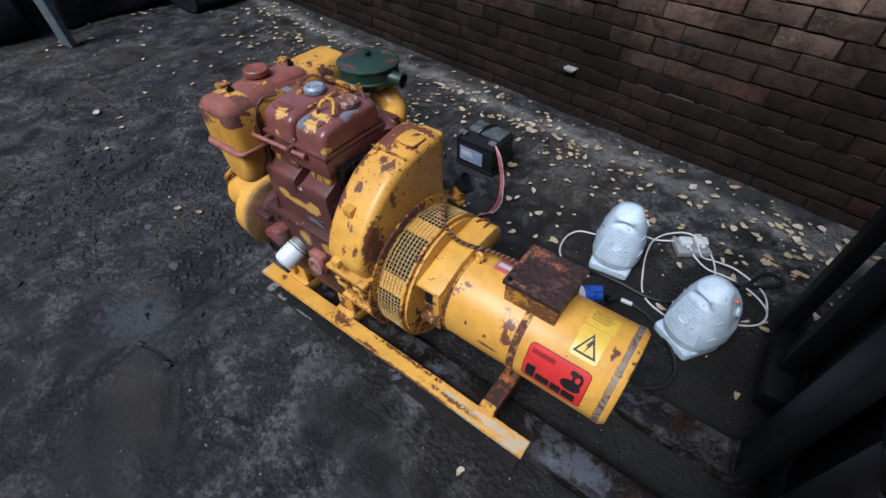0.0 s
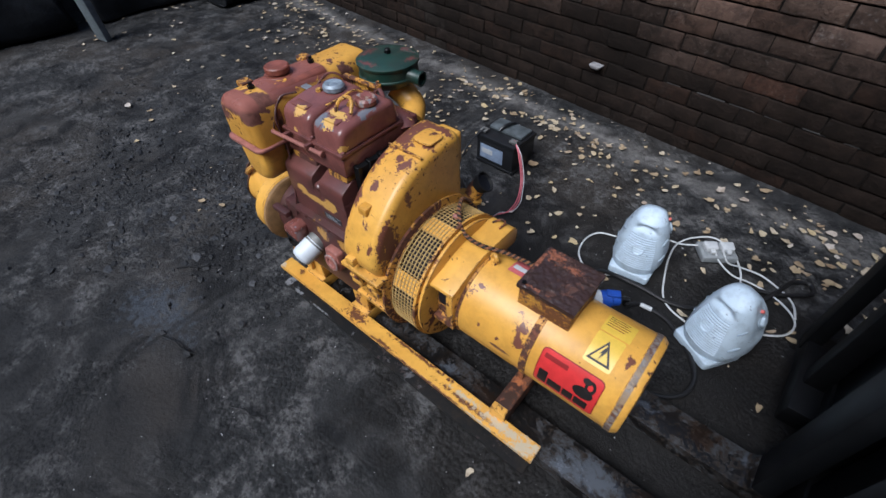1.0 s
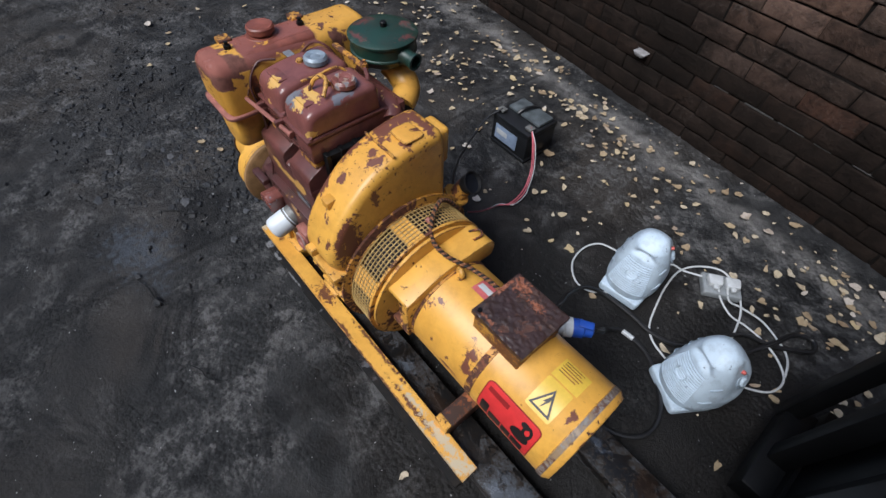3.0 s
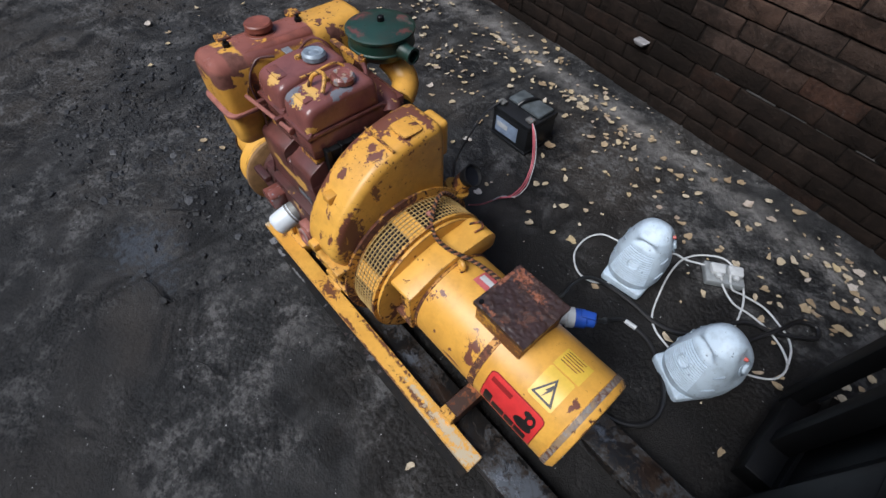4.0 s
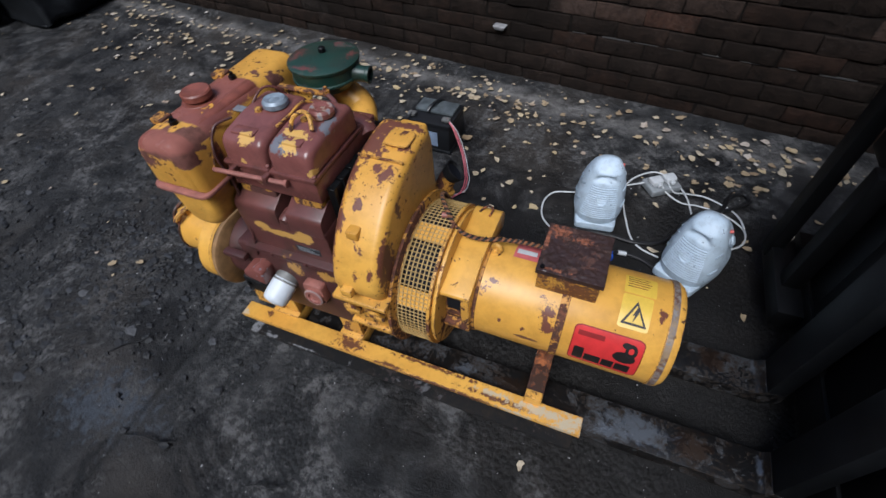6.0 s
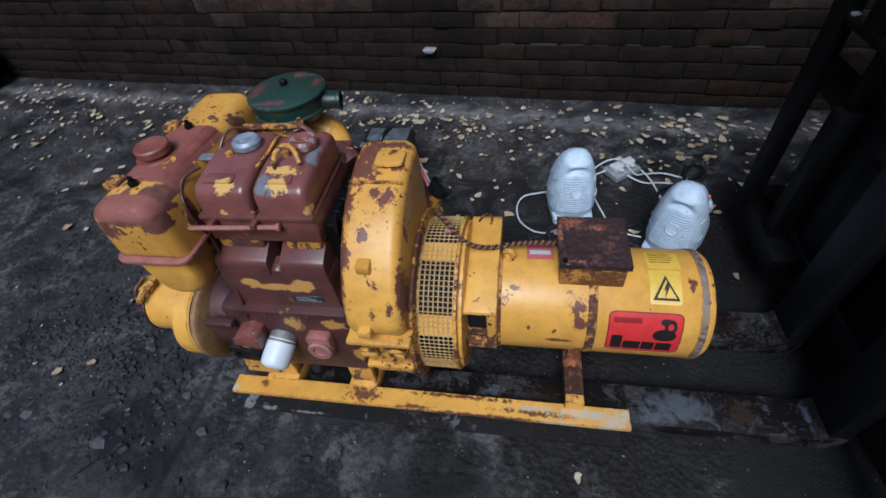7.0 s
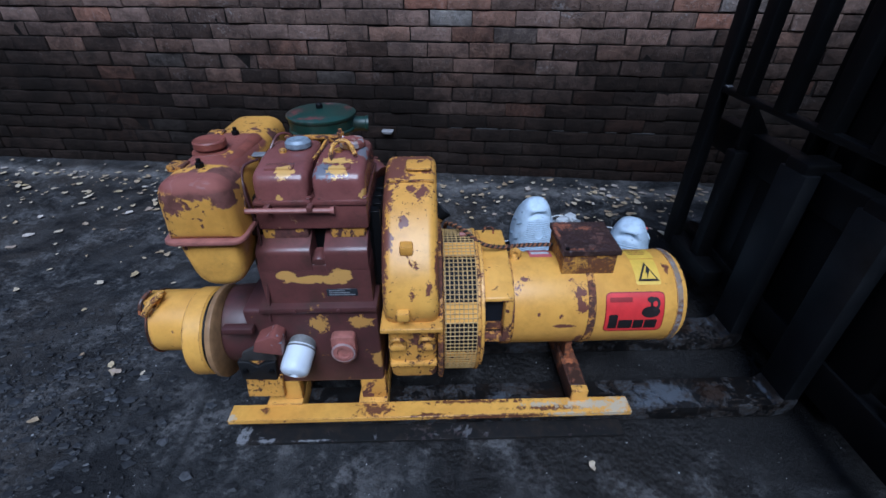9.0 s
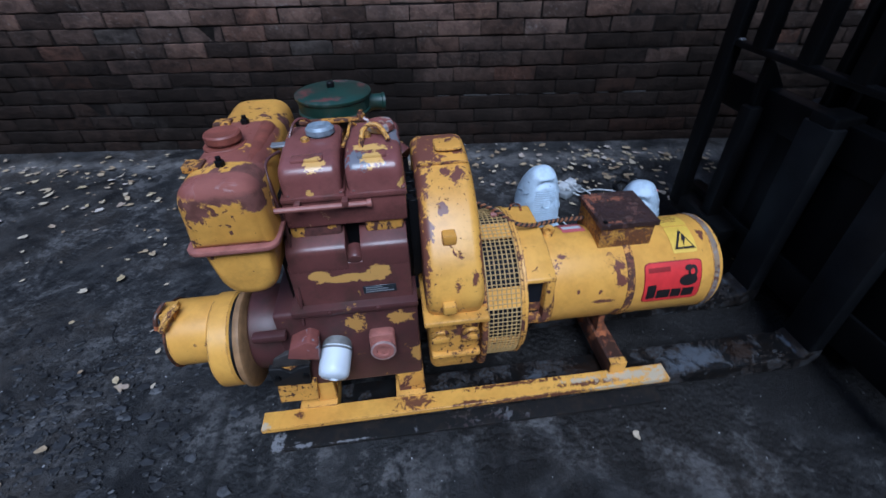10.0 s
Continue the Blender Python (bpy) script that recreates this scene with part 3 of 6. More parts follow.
def rounded(pts, r, n=4):
    """A closed outline with its corners rounded; r one radius or one for each corner."""
    out, k = [], len(pts)
    for i in range(k):
        p, a, b = Vector(pts[i]), Vector(pts[i - 1]), Vector(pts[(i + 1) % k])
        ri = r[i] if isinstance(r, (list, tuple)) else r
        if ri <= 0:
            out.append(p)
            continue
        da, db = a - p, b - p
        q = min(ri, da.length * 0.49, db.length * 0.49)
        s, e = p + da.normalized() * q, p + db.normalized() * q
        for j in range(n + 1):
            u = j / n
            out.append(s * (1 - u) ** 2 + p * 2 * u * (1 - u) + e * u * u)
    return out


def prism(bm, pts, axis, lo, hi, r=0.004, seg=2, m=None):
    """An outline in the plane across axis, drawn out from lo to hi."""
    t = bmesh.new()
    u, w, d = AX[axis]
    vs = [t.verts.new(u * p[0] + w * p[1] + d * lo) for p in pts]
    f = t.faces.new(vs)
    g = bmesh.ops.extrude_face_region(t, geom=[f])
    bmesh.ops.translate(t, vec=d * (hi - lo), verts=[v for v in g["geom"] if isinstance(v, bmesh.types.BMVert)])
    bmesh.ops.recalc_face_normals(t, faces=t.faces)
    bevel(t, r, seg, 50)
    return merge(bm, t, m)


def pillow(bm, pts, axis, lo, hi, r, n=6, m=None):
    """A pressed form: an outline across axis from lo to hi whose two rims are rounded by r."""
    t = bmesh.new()
    u, w, d = AX[axis]
    k = len(pts)
    pts = [Vector(p) for p in pts]
    turn = sum(pts[i - 1].x * pts[i].y - pts[i].x * pts[i - 1].y for i in range(k))
    sg = 1 if turn > 0 else -1
    inn = []
    for i in range(k):
        a, b = (pts[i] - pts[i - 1]).normalized(), (pts[(i + 1) % k] - pts[i]).normalized()
        na, nb = Vector((-a.y, a.x)) * sg, Vector((-b.y, b.x)) * sg
        inn.append((na + nb) / max(0.3, 1 + na.dot(nb)))
    stations = [(lo + r * (1 - math.cos(a)), r * (1 - math.sin(a))) for a in (math.pi / 2 * j / n for j in range(n + 1))]
    stations += [(hi + lo - q, o) for q, o in reversed(stations)]
    rings = [[t.verts.new(u * (p.x + v.x * o) + w * (p.y + v.y * o) + d * q) for p, v in zip(pts, inn)] for q, o in stations]
    for a, b in zip(rings, rings[1:]):
        for i in range(k):
            j = (i + 1) % k
            t.faces.new((a[i], a[j], b[j], b[i]))
    t.faces.new(rings[0][::-1]), t.faces.new(rings[-1])
    return merge(bm, t, m)


def lathe(bm, prof, base=(0, 0, 0), way=(0, 0, 1), seg=40, m=None):
    """A turned form: prof of (radius, distance along way)."""
    t = bmesh.new()
    q = Vector(way).normalized().to_track_quat("Z", "Y").to_matrix().to_4x4()
    rings = []
    for r, h in prof:
        if r <= 1e-6:
            rings.append([t.verts.new((0, 0, h))])
        else:
            rings.append([t.verts.new((r * math.cos(a), r * math.sin(a), h)) for a in (2 * math.pi * i / seg for i in range(seg))])
    for a, b in zip(rings, rings[1:]):
        for i in range(seg):
            j = (i + 1) % seg
            if len(a) == 1 and len(b) > 1:
                t.faces.new((a[0], b[i], b[j]))
            elif len(b) == 1 and len(a) > 1:
                t.faces.new((a[i], b[0], a[j]))
            elif len(a) > 1:
                t.faces.new((a[i], a[j], b[j], b[i]))
    mm = Matrix.Translation(base) @ q
    return merge(bm, t, m @ mm if m is not None else mm)


def spline(pts, n=8):
    pts = [Vector(p) for p in pts]
    out = []
    for i in range(len(pts) - 1):
        p0, p1, p2, p3 = pts[max(i - 1, 0)], pts[i], pts[i + 1], pts[min(i + 2, len(pts) - 1)]
        for j in range(n):
            u = j / n
            out.append(0.5 * (2 * p1 + (p2 - p0) * u + (2 * p0 - 5 * p1 + 4 * p2 - p3) * u * u + (3 * p1 - p0 - 3 * p2 + p3) * u ** 3))
    return out + [pts[-1]]


def tube(bm, pts, r, seg=8, smooth=8, m=None):
    path = spline(pts, smooth) if smooth else [Vector(p) for p in pts]
    t, rings, ref = bmesh.new(), [], Vector((0.13, 0.27, 0.95))
    for i, p in enumerate(path):
        d = (path[min(i + 1, len(path) - 1)] - path[max(i - 1, 0)]).normalized()
        a = d.cross(ref)
        if a.length < 1e-3:
            a = d.cross(Vector((1, 0, 0)))
        a.normalize()
        b = d.cross(a).normalized()
        rings.append([t.verts.new(p + (a * math.cos(2 * math.pi * k / seg) + b * math.sin(2 * math.pi * k / seg)) * r) for k in range(seg)])
    for a, b in zip(rings, rings[1:]):
        for k in range(seg):
            t.faces.new((a[k], a[(k + 1) % seg], b[(k + 1) % seg], b[k]))
    t.faces.new(rings[0][::-1]), t.faces.new(rings[-1])
    return merge(bm, t, m)


def B():
    return bmesh.new()


def thing(name, m, label, category, group="", kind=""):
    ob = new(name)
    ob.empty_display_size = 0.1
    ob.matrix_world = m
    return tagged(ob, label, category, group, kind)


def bolt(parent, p, way, r=0.008, h=0.006, material=None):
    bm = lathe(B(), [(0, 0), (r, 0), (r, h), (r * 0.8, h * 1.15), (0, h * 1.15)], p, way, 6)
    return part("bolt", bm, material or M_BRN, parent)


# ---- ground and wall ----
SET = pose(0.705, 1.088, 0, 0, 0, 7.25)
bm = B()
gx = [-60, -30, -12, -6] + [-4 + 0.14 * i for i in range(58)] + [6, 12, 30, 60]
gy = [-60, -30, -12, -5] + [-2 + 0.14 * i for i in range(44)] + [8, 14, 30, 60]
grid = [[bm.verts.new((x, y, 0.008 * (noise.noise(Vector((x * 1.7, y * 1.7, 0))) - 0.6) if -4 < x < 4 and -2 < y < 4 else 0)) for y in gy] for x in gx]
for i in range(len(gx) - 1):
    for j in range(len(gy) - 1):
        bm.faces.new((grid[i][j], grid[i + 1][j], grid[i + 1][j + 1], grid[i][j + 1]))
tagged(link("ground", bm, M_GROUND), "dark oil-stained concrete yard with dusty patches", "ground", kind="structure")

WALL_Y, PITCH, COURSE, Z0 = 3.0, 0.225, 0.0776, -0.0234
bm = box(B(), -7, 6, WALL_Y + 0.009, WALL_Y + 0.23, -0.1, 2.5, 0.0)
wall = tagged(link("wall_north", bm, M_MORTAR), "old sooty brown brick wall with recessed dark mortar", "wall", kind="structure")

# Unseen walls added round the yard to block low sky light.
tagged(link("unseen_wall_south", box(B(), -5.85, 4.85, -4.6, -4.35, -0.1, 4.2, 0.0), M_MORTAR), "unseen dark wall added to cut low sky light", "wall", kind="structure")
tagged(link("unseen_wall_west", box(B(), -5.85, -5.6, -4.35, 3.0, -0.1, 4.2, 0.0), M_MORTAR), "unseen dark wall added to cut low sky light", "wall", kind="structure")
tagged(link("unseen_wall_east", box(B(), 4.6, 4.85, -4.35, 3.0, -0.1, 4.2, 0.0), M_MORTAR), "unseen dark wall added behind the forklift to cut sky light", "wall", kind="structure")

# ---- generator ----
gen = thing("diesel_generator", SET, "old diesel generator in chipped yellow and red oxide paint on skid", "generator")
CY, CZ, CR = 0.237, 0.312, 0.131

for y0, y1 in ((0.0, 0.052), (0.474, 0.422)):
    s = 1 if y1 > y0 else -1
    bm = B()
    prism(bm, [(y0, 0.093), (y1, 0.093), (y1, 0.085), (y0 + s * 0.006, 0.085), (y0 + s * 0.005, 0.078), (y0, 0.078)], "x", 0.005, 1.105, 0.0014, 1)
    rail = part("skid_rail", bm, M_RAIL, gen, "rust-streaked yellow channel rail")
    part("rail_web", box(B(), 0.012, 1.098, min(y1 - s * 0.008, y1), max(y1 - s * 0.008, y1), 0.012, 0.085, 0.001, 1), M_RAILD, rail, "near-black rail web")
    part("lower_flange", box(B(), 0.01, 1.096, min(y0 - s * 0.014, y1), max(y0 - s * 0.014, y1), 0.002, 0.012, 0.001, 1), M_RAILD, rail, "near-black lower flange")

# cross members and feet
part("cross_member", box(B(), 0.098, 0.196, 0.046, 0.428, 0.05, 0.0985, 0.003), M_YELR, gen)
part("cross_member", box(B(), 0.352, 0.432, 0.046, 0.428, 0.05, 0.0985, 0.003), M_YELR, gen)
for x0, x1, y0, z1 in ((0.145, 0.196, 0.062, 0.175), (0.362, 0.43, 0.062, 0.18)):
    part("engine_leg", box(B(), x0, x1, y0, y0 + 0.03, 0.1, z1, 0.003), M_YEL, gen)
    part("engine_leg", box(B(), x0, x1, 0.42, 0.455, 0.09, z1, 0.003), M_YEL, gen)
part("mount_plate", prism(B(), [(0.056, 0.132), (0.155, 0.128), (0.16, 0.205), (0.066, 0.205)], "y", 0.048, 0.062, 0.002, 1), M_YELR, gen)
mount = part("rubber_mount", prism(B(), rounded([(0.06, 0.205), (0.15, 0.2), (0.158, 0.27), (0.125, 0.262), (0.108, 0.25), (0.09, 0.268), (0.06, 0.272)], 0.006), "y", 0.044, 0.09, 0.006, 3), M_RUBBER, gen, "black rubber engine mount")
part("mount_wedge", prism(B(), [(0.08, 0.272), (0.107, 0.25), (0.14, 0.272)], "y", 0.052, 0.08, 0.002, 1), M_YELR, mount)
part("mount_bracket", prism(B(), rounded([(0.068, 0.27), (0.162, 0.268), (0.158, 0.3), (0.12, 0.318), (0.08, 0.302)], 0.008), "y", 0.048, 0.1, 0.006, 3), M_COLLARD, mount, "greasy grey engine bracket")
part("mount_bolt", lathe(B(), [(0, 0), (0.008, 0), (0.008, 0.006), (0, 0.006)], (0.076, 0.044, 0.24), (0, -1, 0), 6), M_BLACK, mount)
part("mount_bolt", lathe(B(), [(0, 0), (0.008, 0), (0.008, 0.006), (0, 0.006)], (0.143, 0.044, 0.238), (0, -1, 0), 6), M_BLACK, mount)
foot = part("alternator_foot", box(B(), 0.943, 0.991, 0.045, 0.43, 0.066, 0.13, 0.004), M_RUST, gen, "rusty yellow cross channel")
part("front_face", box(B(), 0.944, 0.99, 0.04, 0.046, 0.07, 0.128, 0.002), M_YELC, foot, "yellow front face")
part("top_face", box(B(), 0.944, 0.99, 0.04, 0.062, 0.1285, 0.1335, 0.0015, 1), M_YELR, foot, "tan chipped top face")
part("rusted_top", box(B(), 0.947, 0.987, 0.062, 0.42, 0.1285, 0.1325, 0.001, 1), M_RUST, foot, "rusted top face")
part("support_bracket", prism(B(), [(0.16, 0.125), (0.32, 0.125), (0.315, 0.205), (0.165, 0.205)], "x", 0.95, 0.968, 0.003), M_RUST, gen)

# crankcase
crank = part("crankcase", prism(B(), rounded([(0.06, 0.17), (0.42, 0.17), (0.42, 0.43), (0.06, 0.43)], 0.012), "x", 0.105, 0.428, 0.008), M_CRANK, gen, "red oxide crankcase with chipped paint")
part("flange", box(B(), 0.15, 0.43, 0.05, 0.43, 0.424, 0.441, 0.004), M_BRNK, crank)
part("sump", prism(B(), rounded([(0.12, 0.142), (0.37, 0.142), (0.4, 0.178), (0.085, 0.178)], 0.01), "x", 0.13, 0.43, 0.006), M_BRNK, crank)
part("timing_cover", lathe(B(), [(0, 0), (0.095, 0), (0.103, 0.008), (0.106, 0.05), (0.1, 0.075), (0.09, 0.09), (0, 0.09)], (0.028, 0.158, 0.305), (1, 0, 0), 48), M_BRNK, crank)
part("rib", box(B(), 0.055, 0.13, 0.035, 0.06, 0.372, 0.392, 0.006), M_BRNK, crank)
part("fuel_pump", prism(B(), rounded([(0.125, 0.335), (0.195, 0.32), (0.2, 0.37), (0.18, 0.385), (0.135, 0.365)], 0.006), "y", 0.015, 0.07, 0.004), M_BRNL, gen)
boss = part("sight_boss", prism(B(), rounded([(0.309, 0.358), (0.369, 0.358), (0.369, 0.285), (0.339, 0.26), (0.309, 0.285)], 0.014), "y", 0.036, 0.07, 0.004), M_PINK, gen)
part("sight_plug", lathe(B(), [(0, 0), (0.029, 0), (0.029, 0.008), (0.024, 0.012), (0.016, 0.012), (0.014, 0.007), (0, 0.007)], (0.339, 0.038, 0.312), (0, -1, 0.1), 32), M_PINK, boss)
part("plug_rim", lathe(B(), [(0.0255, 0.0095), (0.0295, 0.0085), (0.0298, 0.0105), (0.0255, 0.0125), (0.0255, 0.0095)], (0.339, 0.038, 0.312), (0, -1, 0.1), 32), M_PALEPINK, boss, "rubbed pale rim")

# cylinder block: two barrels with sloping shoulders
upper = part("cylinder_block", prism(B(), rounded([(0.072, 0.435), (0.405, 0.435), (0.405, 0.56), (0.072, 0.552)], 0.006), "x", 0.165, 0.42, 0.004), M_BLOCK, gen)
# Near-black backing paints the shade in the slot between the barrels.
part("slot_shade_back", box(B(), 0.2, 0.44, 0.135, 0.4, 0.44, 0.652, 0.004), M_BLACK, upper)
for x0, x1 in ((0.17, 0.291), (0.321, 0.4185)):
    sh = prism(B(), rounded([(0.0712, 0.535), (0.2, 0.535), (0.2, 0.614), (0.116, 0.612), (0.0712, 0.588)], [0.002, 0.003, 0.003, 0.006, 0.012]), "x", x0, x1, 0.007, 3)
    part("cylinder_shoulder", sh, M_BLOCK, upper)
    part("cylinder_barrel", box(B(), x0 + 0.014, x1 - 0.004, 0.103, 0.385, 0.595, 0.65, 0.006), M_BARREL, upper, "rust-run yellow banded barrel")
part("saddle", lathe(B(), [(0, -0.03), (0.018, -0.03), (0.018, 0.0), (0.014, 0.006), (0, 0.008)], (0.306, 0.079, 0.555), (0, -1, -0.15), 20), M_BLOCK, upper)
plate = part("nameplate", box(B(), 0.312, 0.385, 0.071, 0.075, 0.459, 0.481, 0.001, 1), M_PLATE, gen, "small dark metal nameplate")
for k in range(3):
    part("print_bar", box(B(), 0.318, 0.379 - 0.012 * k, 0.0702, 0.071, 0.463 + k * 0.006, 0.4655 + k * 0.006, 0.0, 1), M_PLATEL, plate)

# heads and rocker covers
part("cylinder_head", box(B(), 0.182, 0.424, 0.096, 0.37, 0.63, 0.694, 0.006), M_BRN, gen)
for k, (x0, x1, cap_m) in enumerate(((0.186, 0.303, M_BLUECAP), (0.311, 0.423, M_BRNL))):
    rc = part("rocker_cover", pillow(B(), rounded([(0.098, 0.695), (0.302, 0.695), (0.297, 0.771), (0.19, 0.771), (0.103, 0.758)], [0, 0, 0.03, 0.03, 0.03], 7), "x", x0, x1, 0.017, 6), M_ROCKB if k else M_ROCK, gen, "red oxide rocker cover with yellow paint showing through")
    part("rim", box(B(), x0 - 0.003, x1 + 0.003, 0.092, 0.306, 0.69, 0.701, 0.003), M_BRN, rc)
    cx = (0.262, 0.385)[k]
    part("oil_cap", lathe(B(), [(0, 0), (0.024, 0), (0.024, 0.01), (0.029, 0.012), (0.029, 0.022), (0.024, 0.028), (0.016, 0.027), (0.012, 0.024), (0, 0.026)], (cx, 0.228, 0.762), (0, 0.05, 1), 32), cap_m, rc)
    part("panel_line", box(B(), x0 + 0.026, x1 - 0.03, 0.122, 0.15, 0.756, 0.7655, 0.003), M_ROCK if k == 0 else M_ROCKB, rc)
    bolt(rc, (cx - 0.028, 0.2, 0.764), (0, 0, 1), 0.009, 0.012, M_YELR)
hook = tube(B(), [(0.345, 0.16, 0.765), (0.35, 0.175, 0.79), (0.365, 0.19, 0.798), (0.385, 0.185, 0.795), (0.4, 0.165, 0.775)], 0.0048)
part("lever", hook, M_YELR, gen, "bent yellow lever on the rocker cover")
rod = part("control_rod", tube(B(), [(0.176, 0.066, 0.694), (0.35, 0.088, 0.681)], 0.0055, 8, 0), M_PINK, gen, "faded red control rod")
part("rod_end", lathe(B(), [(0, 0), (0.008, 0.002), (0.009, 0.01), (0, 0.012)], (0.345, 0.088, 0.681), (1, 0.1, 0), 14), M_PINK, rod)
part("linkage", tube(B(), [(0.178, 0.068, 0.694), (0.172, 0.09, 0.73), (0.165, 0.11, 0.752)], 0.0024), M_YELRR, rod)
for x in (0.21, 0.3):
    part("rod_bracket", box(B(), x, x + 0.012, 0.074, 0.102, 0.684, 0.697, 0.002), M_BRN, rod)

# oil filter
FW = (-0.13, -0.9, -0.38)
FB = (0.23, 0.058, 0.312)
fl = part("oil_filter", lathe(B(), [(0, 0), (0.034, 0), (0.036, 0.015), (0.036, 0.055), (0.034, 0.068), (0.028, 0.074), (0.012, 0.078), (0.01, 0.072), (0, 0.072)], FB, FW, 36), M_FILTER, gen, "white spin-on oil filter")
part("collar", lathe(B(), [(0, -0.05), (0.026, -0.05), (0.03, -0.02), (0.0345, -0.016), (0.0345, 0.006), (0.0365, 0.008), (0.0365, 0.012), (0, 0.012)], FB, FW, 28), M_COLLAR, fl)

# starting drum at the free end
drum = part("starting_drum", lathe(B(), [(0, 0), (0.072, 0), (0.08, 0.006), (0.08, 0.12), (0.07, 0.122), (0, 0.122)], (-0.145, 0.14, 0.335), (1, 0, 0), 48), M_YEL, gen, "yellow starting drum")
part("drum_ring", lathe(B(), [(0, -0.002), (0.108, -0.002), (0.115, 0.004), (0.115, 0.044), (0.11, 0.05), (0, 0.05)], (-0.046, 0.13, 0.305), (1, 0, 0), 56), M_YEL, drum)
# Black ring in the drum gap, with the gap's shade in its colour.
part("drum_gap_ring", lathe(B(), [(0.0, 0), (0.111, 0), (0.111, 0.011), (0, 0.011)], (0.003, 0.13, 0.305), (1, 0, 0), 56), M_BLACK, drum)
part("back_plate", lathe(B(), [(0.0, 0), (0.119, 0), (0.122, 0.004), (0.122, 0.014), (0.114, 0.02), (0, 0.02)], (0.013, 0.13, 0.305), (1, 0, 0), 56), M_TAN, drum, "bare tan back plate")
latch = part("latch", box(B(), -0.15, -0.118, 0.1, 0.15, 0.408, 0.428, 0.004), M_YELR, drum)
part("latch_pin", tube(B(), [(-0.14, 0.075, 0.405), (-0.128, 0.09, 0.425), (-0.11, 0.12, 0.438)], 0.008), M_YELR, drum)
part("latch_pin", tube(B(), [(-0.155, 0.085, 0.402), (-0.152, 0.1, 0.428), (-0.14, 0.13, 0.44)], 0.005), M_RUST, drum)
part("rim_wire", tube(B(), [(-0.143, 0.14 + 0.081 * math.cos(a * 0.4), 0.335 + 0.081 * math.sin(a * 0.4)) for a in range(17)], 0.003, 6, 2), M_RUST, drum)

# fuel tank: two pressed halves with a seam
tank = part("fuel_tank", pillow(B(), rounded([(0.028, 0.652), (0.178, 0.652), (0.172, 0.785), (0.036, 0.785)], [0, 0, 0.044, 0.048], 8), "y", 0.01, 0.45, 0.03, 7), M_TANK, gen, "yellow fuel tank with brown primer over its top")
part("tank_lower", pillow(B(), rounded([(0.034, 0.655), (0.172, 0.655), (0.156, 0.528), (0.056, 0.528)], [0, 0, 0.05, 0.05], 7), "y", 0.018, 0.44, 0.028, 6), M_YELT, tank)
part("seam", prism(B(), rounded([(0.02, 0.004), (0.185, 0.004), (0.185, 0.455), (0.02, 0.455)], 0.03), "z", 0.648, 0.658, 0.003), M_PINK, tank, "faded red tank seam")
cap = part("filler_cap", lathe(B(), [(0, -0.03), (0.04, -0.03), (0.04, -0.002), (0.038, 0.0), (0.028, 0.001), (0.028, 0.007), (0.034, 0.008), (0.034, 0.02), (0.031, 0.023), (0.024, 0.021), (0, 0.021)], (0.089, 0.18, 0.786), (0, 0, 1), 32), M_CAP, tank)
part("roll", tube(B(), [(0.142, 0.105, 0.764), (0.145, 0.285, 0.768)], 0.019, 16, 0), M_CAP, tank)
for y in (0.09, 0.285):
    st = part("tank_strap", prism(B(), rounded([(0.0255, 0.62), (0.1805, 0.62), (0.173, 0.783), (0.0355, 0.783)], [0.004, 0.004, 0.055, 0.05], 7), "y", y, y + 0.018, 0.001, 1), M_RUST if y < 0.2 else M_YELRR, tank)
    part("strap_bolt", lathe(B(), [(0, 0), (0.009, 0), (0.009, 0.012), (0.005, 0.013), (0.005, 0.02), (0, 0.02)], (0.105, y - 0.006, 0.782), (0, 0, 1), 6), M_BLACK, tank)
    part("strap_lug", box(B(), 0.04, 0.075, y - 0.012, y + 0.02, 0.776, 0.79, 0.003), M_YELRR, tank)
# Black filler added where the gap beside the tank is in shade.
part("tank_gap_fill", box(B(), 0.145, 0.2, 0.112, 0.4, 0.42, 0.7, 0.006), M_BLACK, gen)
part("fuel_pipe", tube(B(), [(0.19, 0.16, 0.77), (0.17, 0.12, 0.765), (0.178, 0.085, 0.72), (0.182, 0.09, 0.63), (0.178, 0.075, 0.5), (0.17, 0.055, 0.4)], 0.003), M_BRNK, gen)
part("tank_stay", box(B(), 0.16, 0.22, 0.19, 0.21, 0.763, 0.768, 0.001, 1), M_PLATEL, gen)

# air cleaner
air = part("air_cleaner", lathe(B(), [(0, -0.072), (0.045, -0.072), (0.06, -0.066), (0.076, -0.05), (0.082, -0.04), (0.086, -0.038), (0.086, -0.034), (0.083, -0.032), (0.085, -0.006), (0, -0.006)], (0.279, 0.414, 0.794), (0, 0, 1), 56), M_GREEN, gen, "dark green oil bath air cleaner with rust spots")
part("lid", lathe(B(), [(0, -0.006), (0.087, -0.006), (0.089, -0.003), (0.089, 0.002), (0.084, 0.005), (0.06, 0.009), (0.03, 0.012), (0, 0.012)], (0.279, 0.414, 0.794), (0, 0, 1), 56), M_GREENLID, air, "green lid with reddish rust")
part("knob", lathe(B(), [(0, 0), (0.009, 0), (0.009, 0.011), (0.006, 0.014), (0, 0.014)], (0.275, 0.42, 0.805), (0, 0, 1), 8), M_BLACK, air)
part("spout", lathe(B(), [(0, 0), (0.03, 0), (0.024, 0.016), (0.019, 0.03), (0.019, 0.05), (0.021, 0.052), (0.021, 0.058), (0.015, 0.058), (0.014, 0.03), (0, 0.03)], (0.34, 0.418, 0.766), (1, 0.12, -0.06), 24), M_GREEN, air)
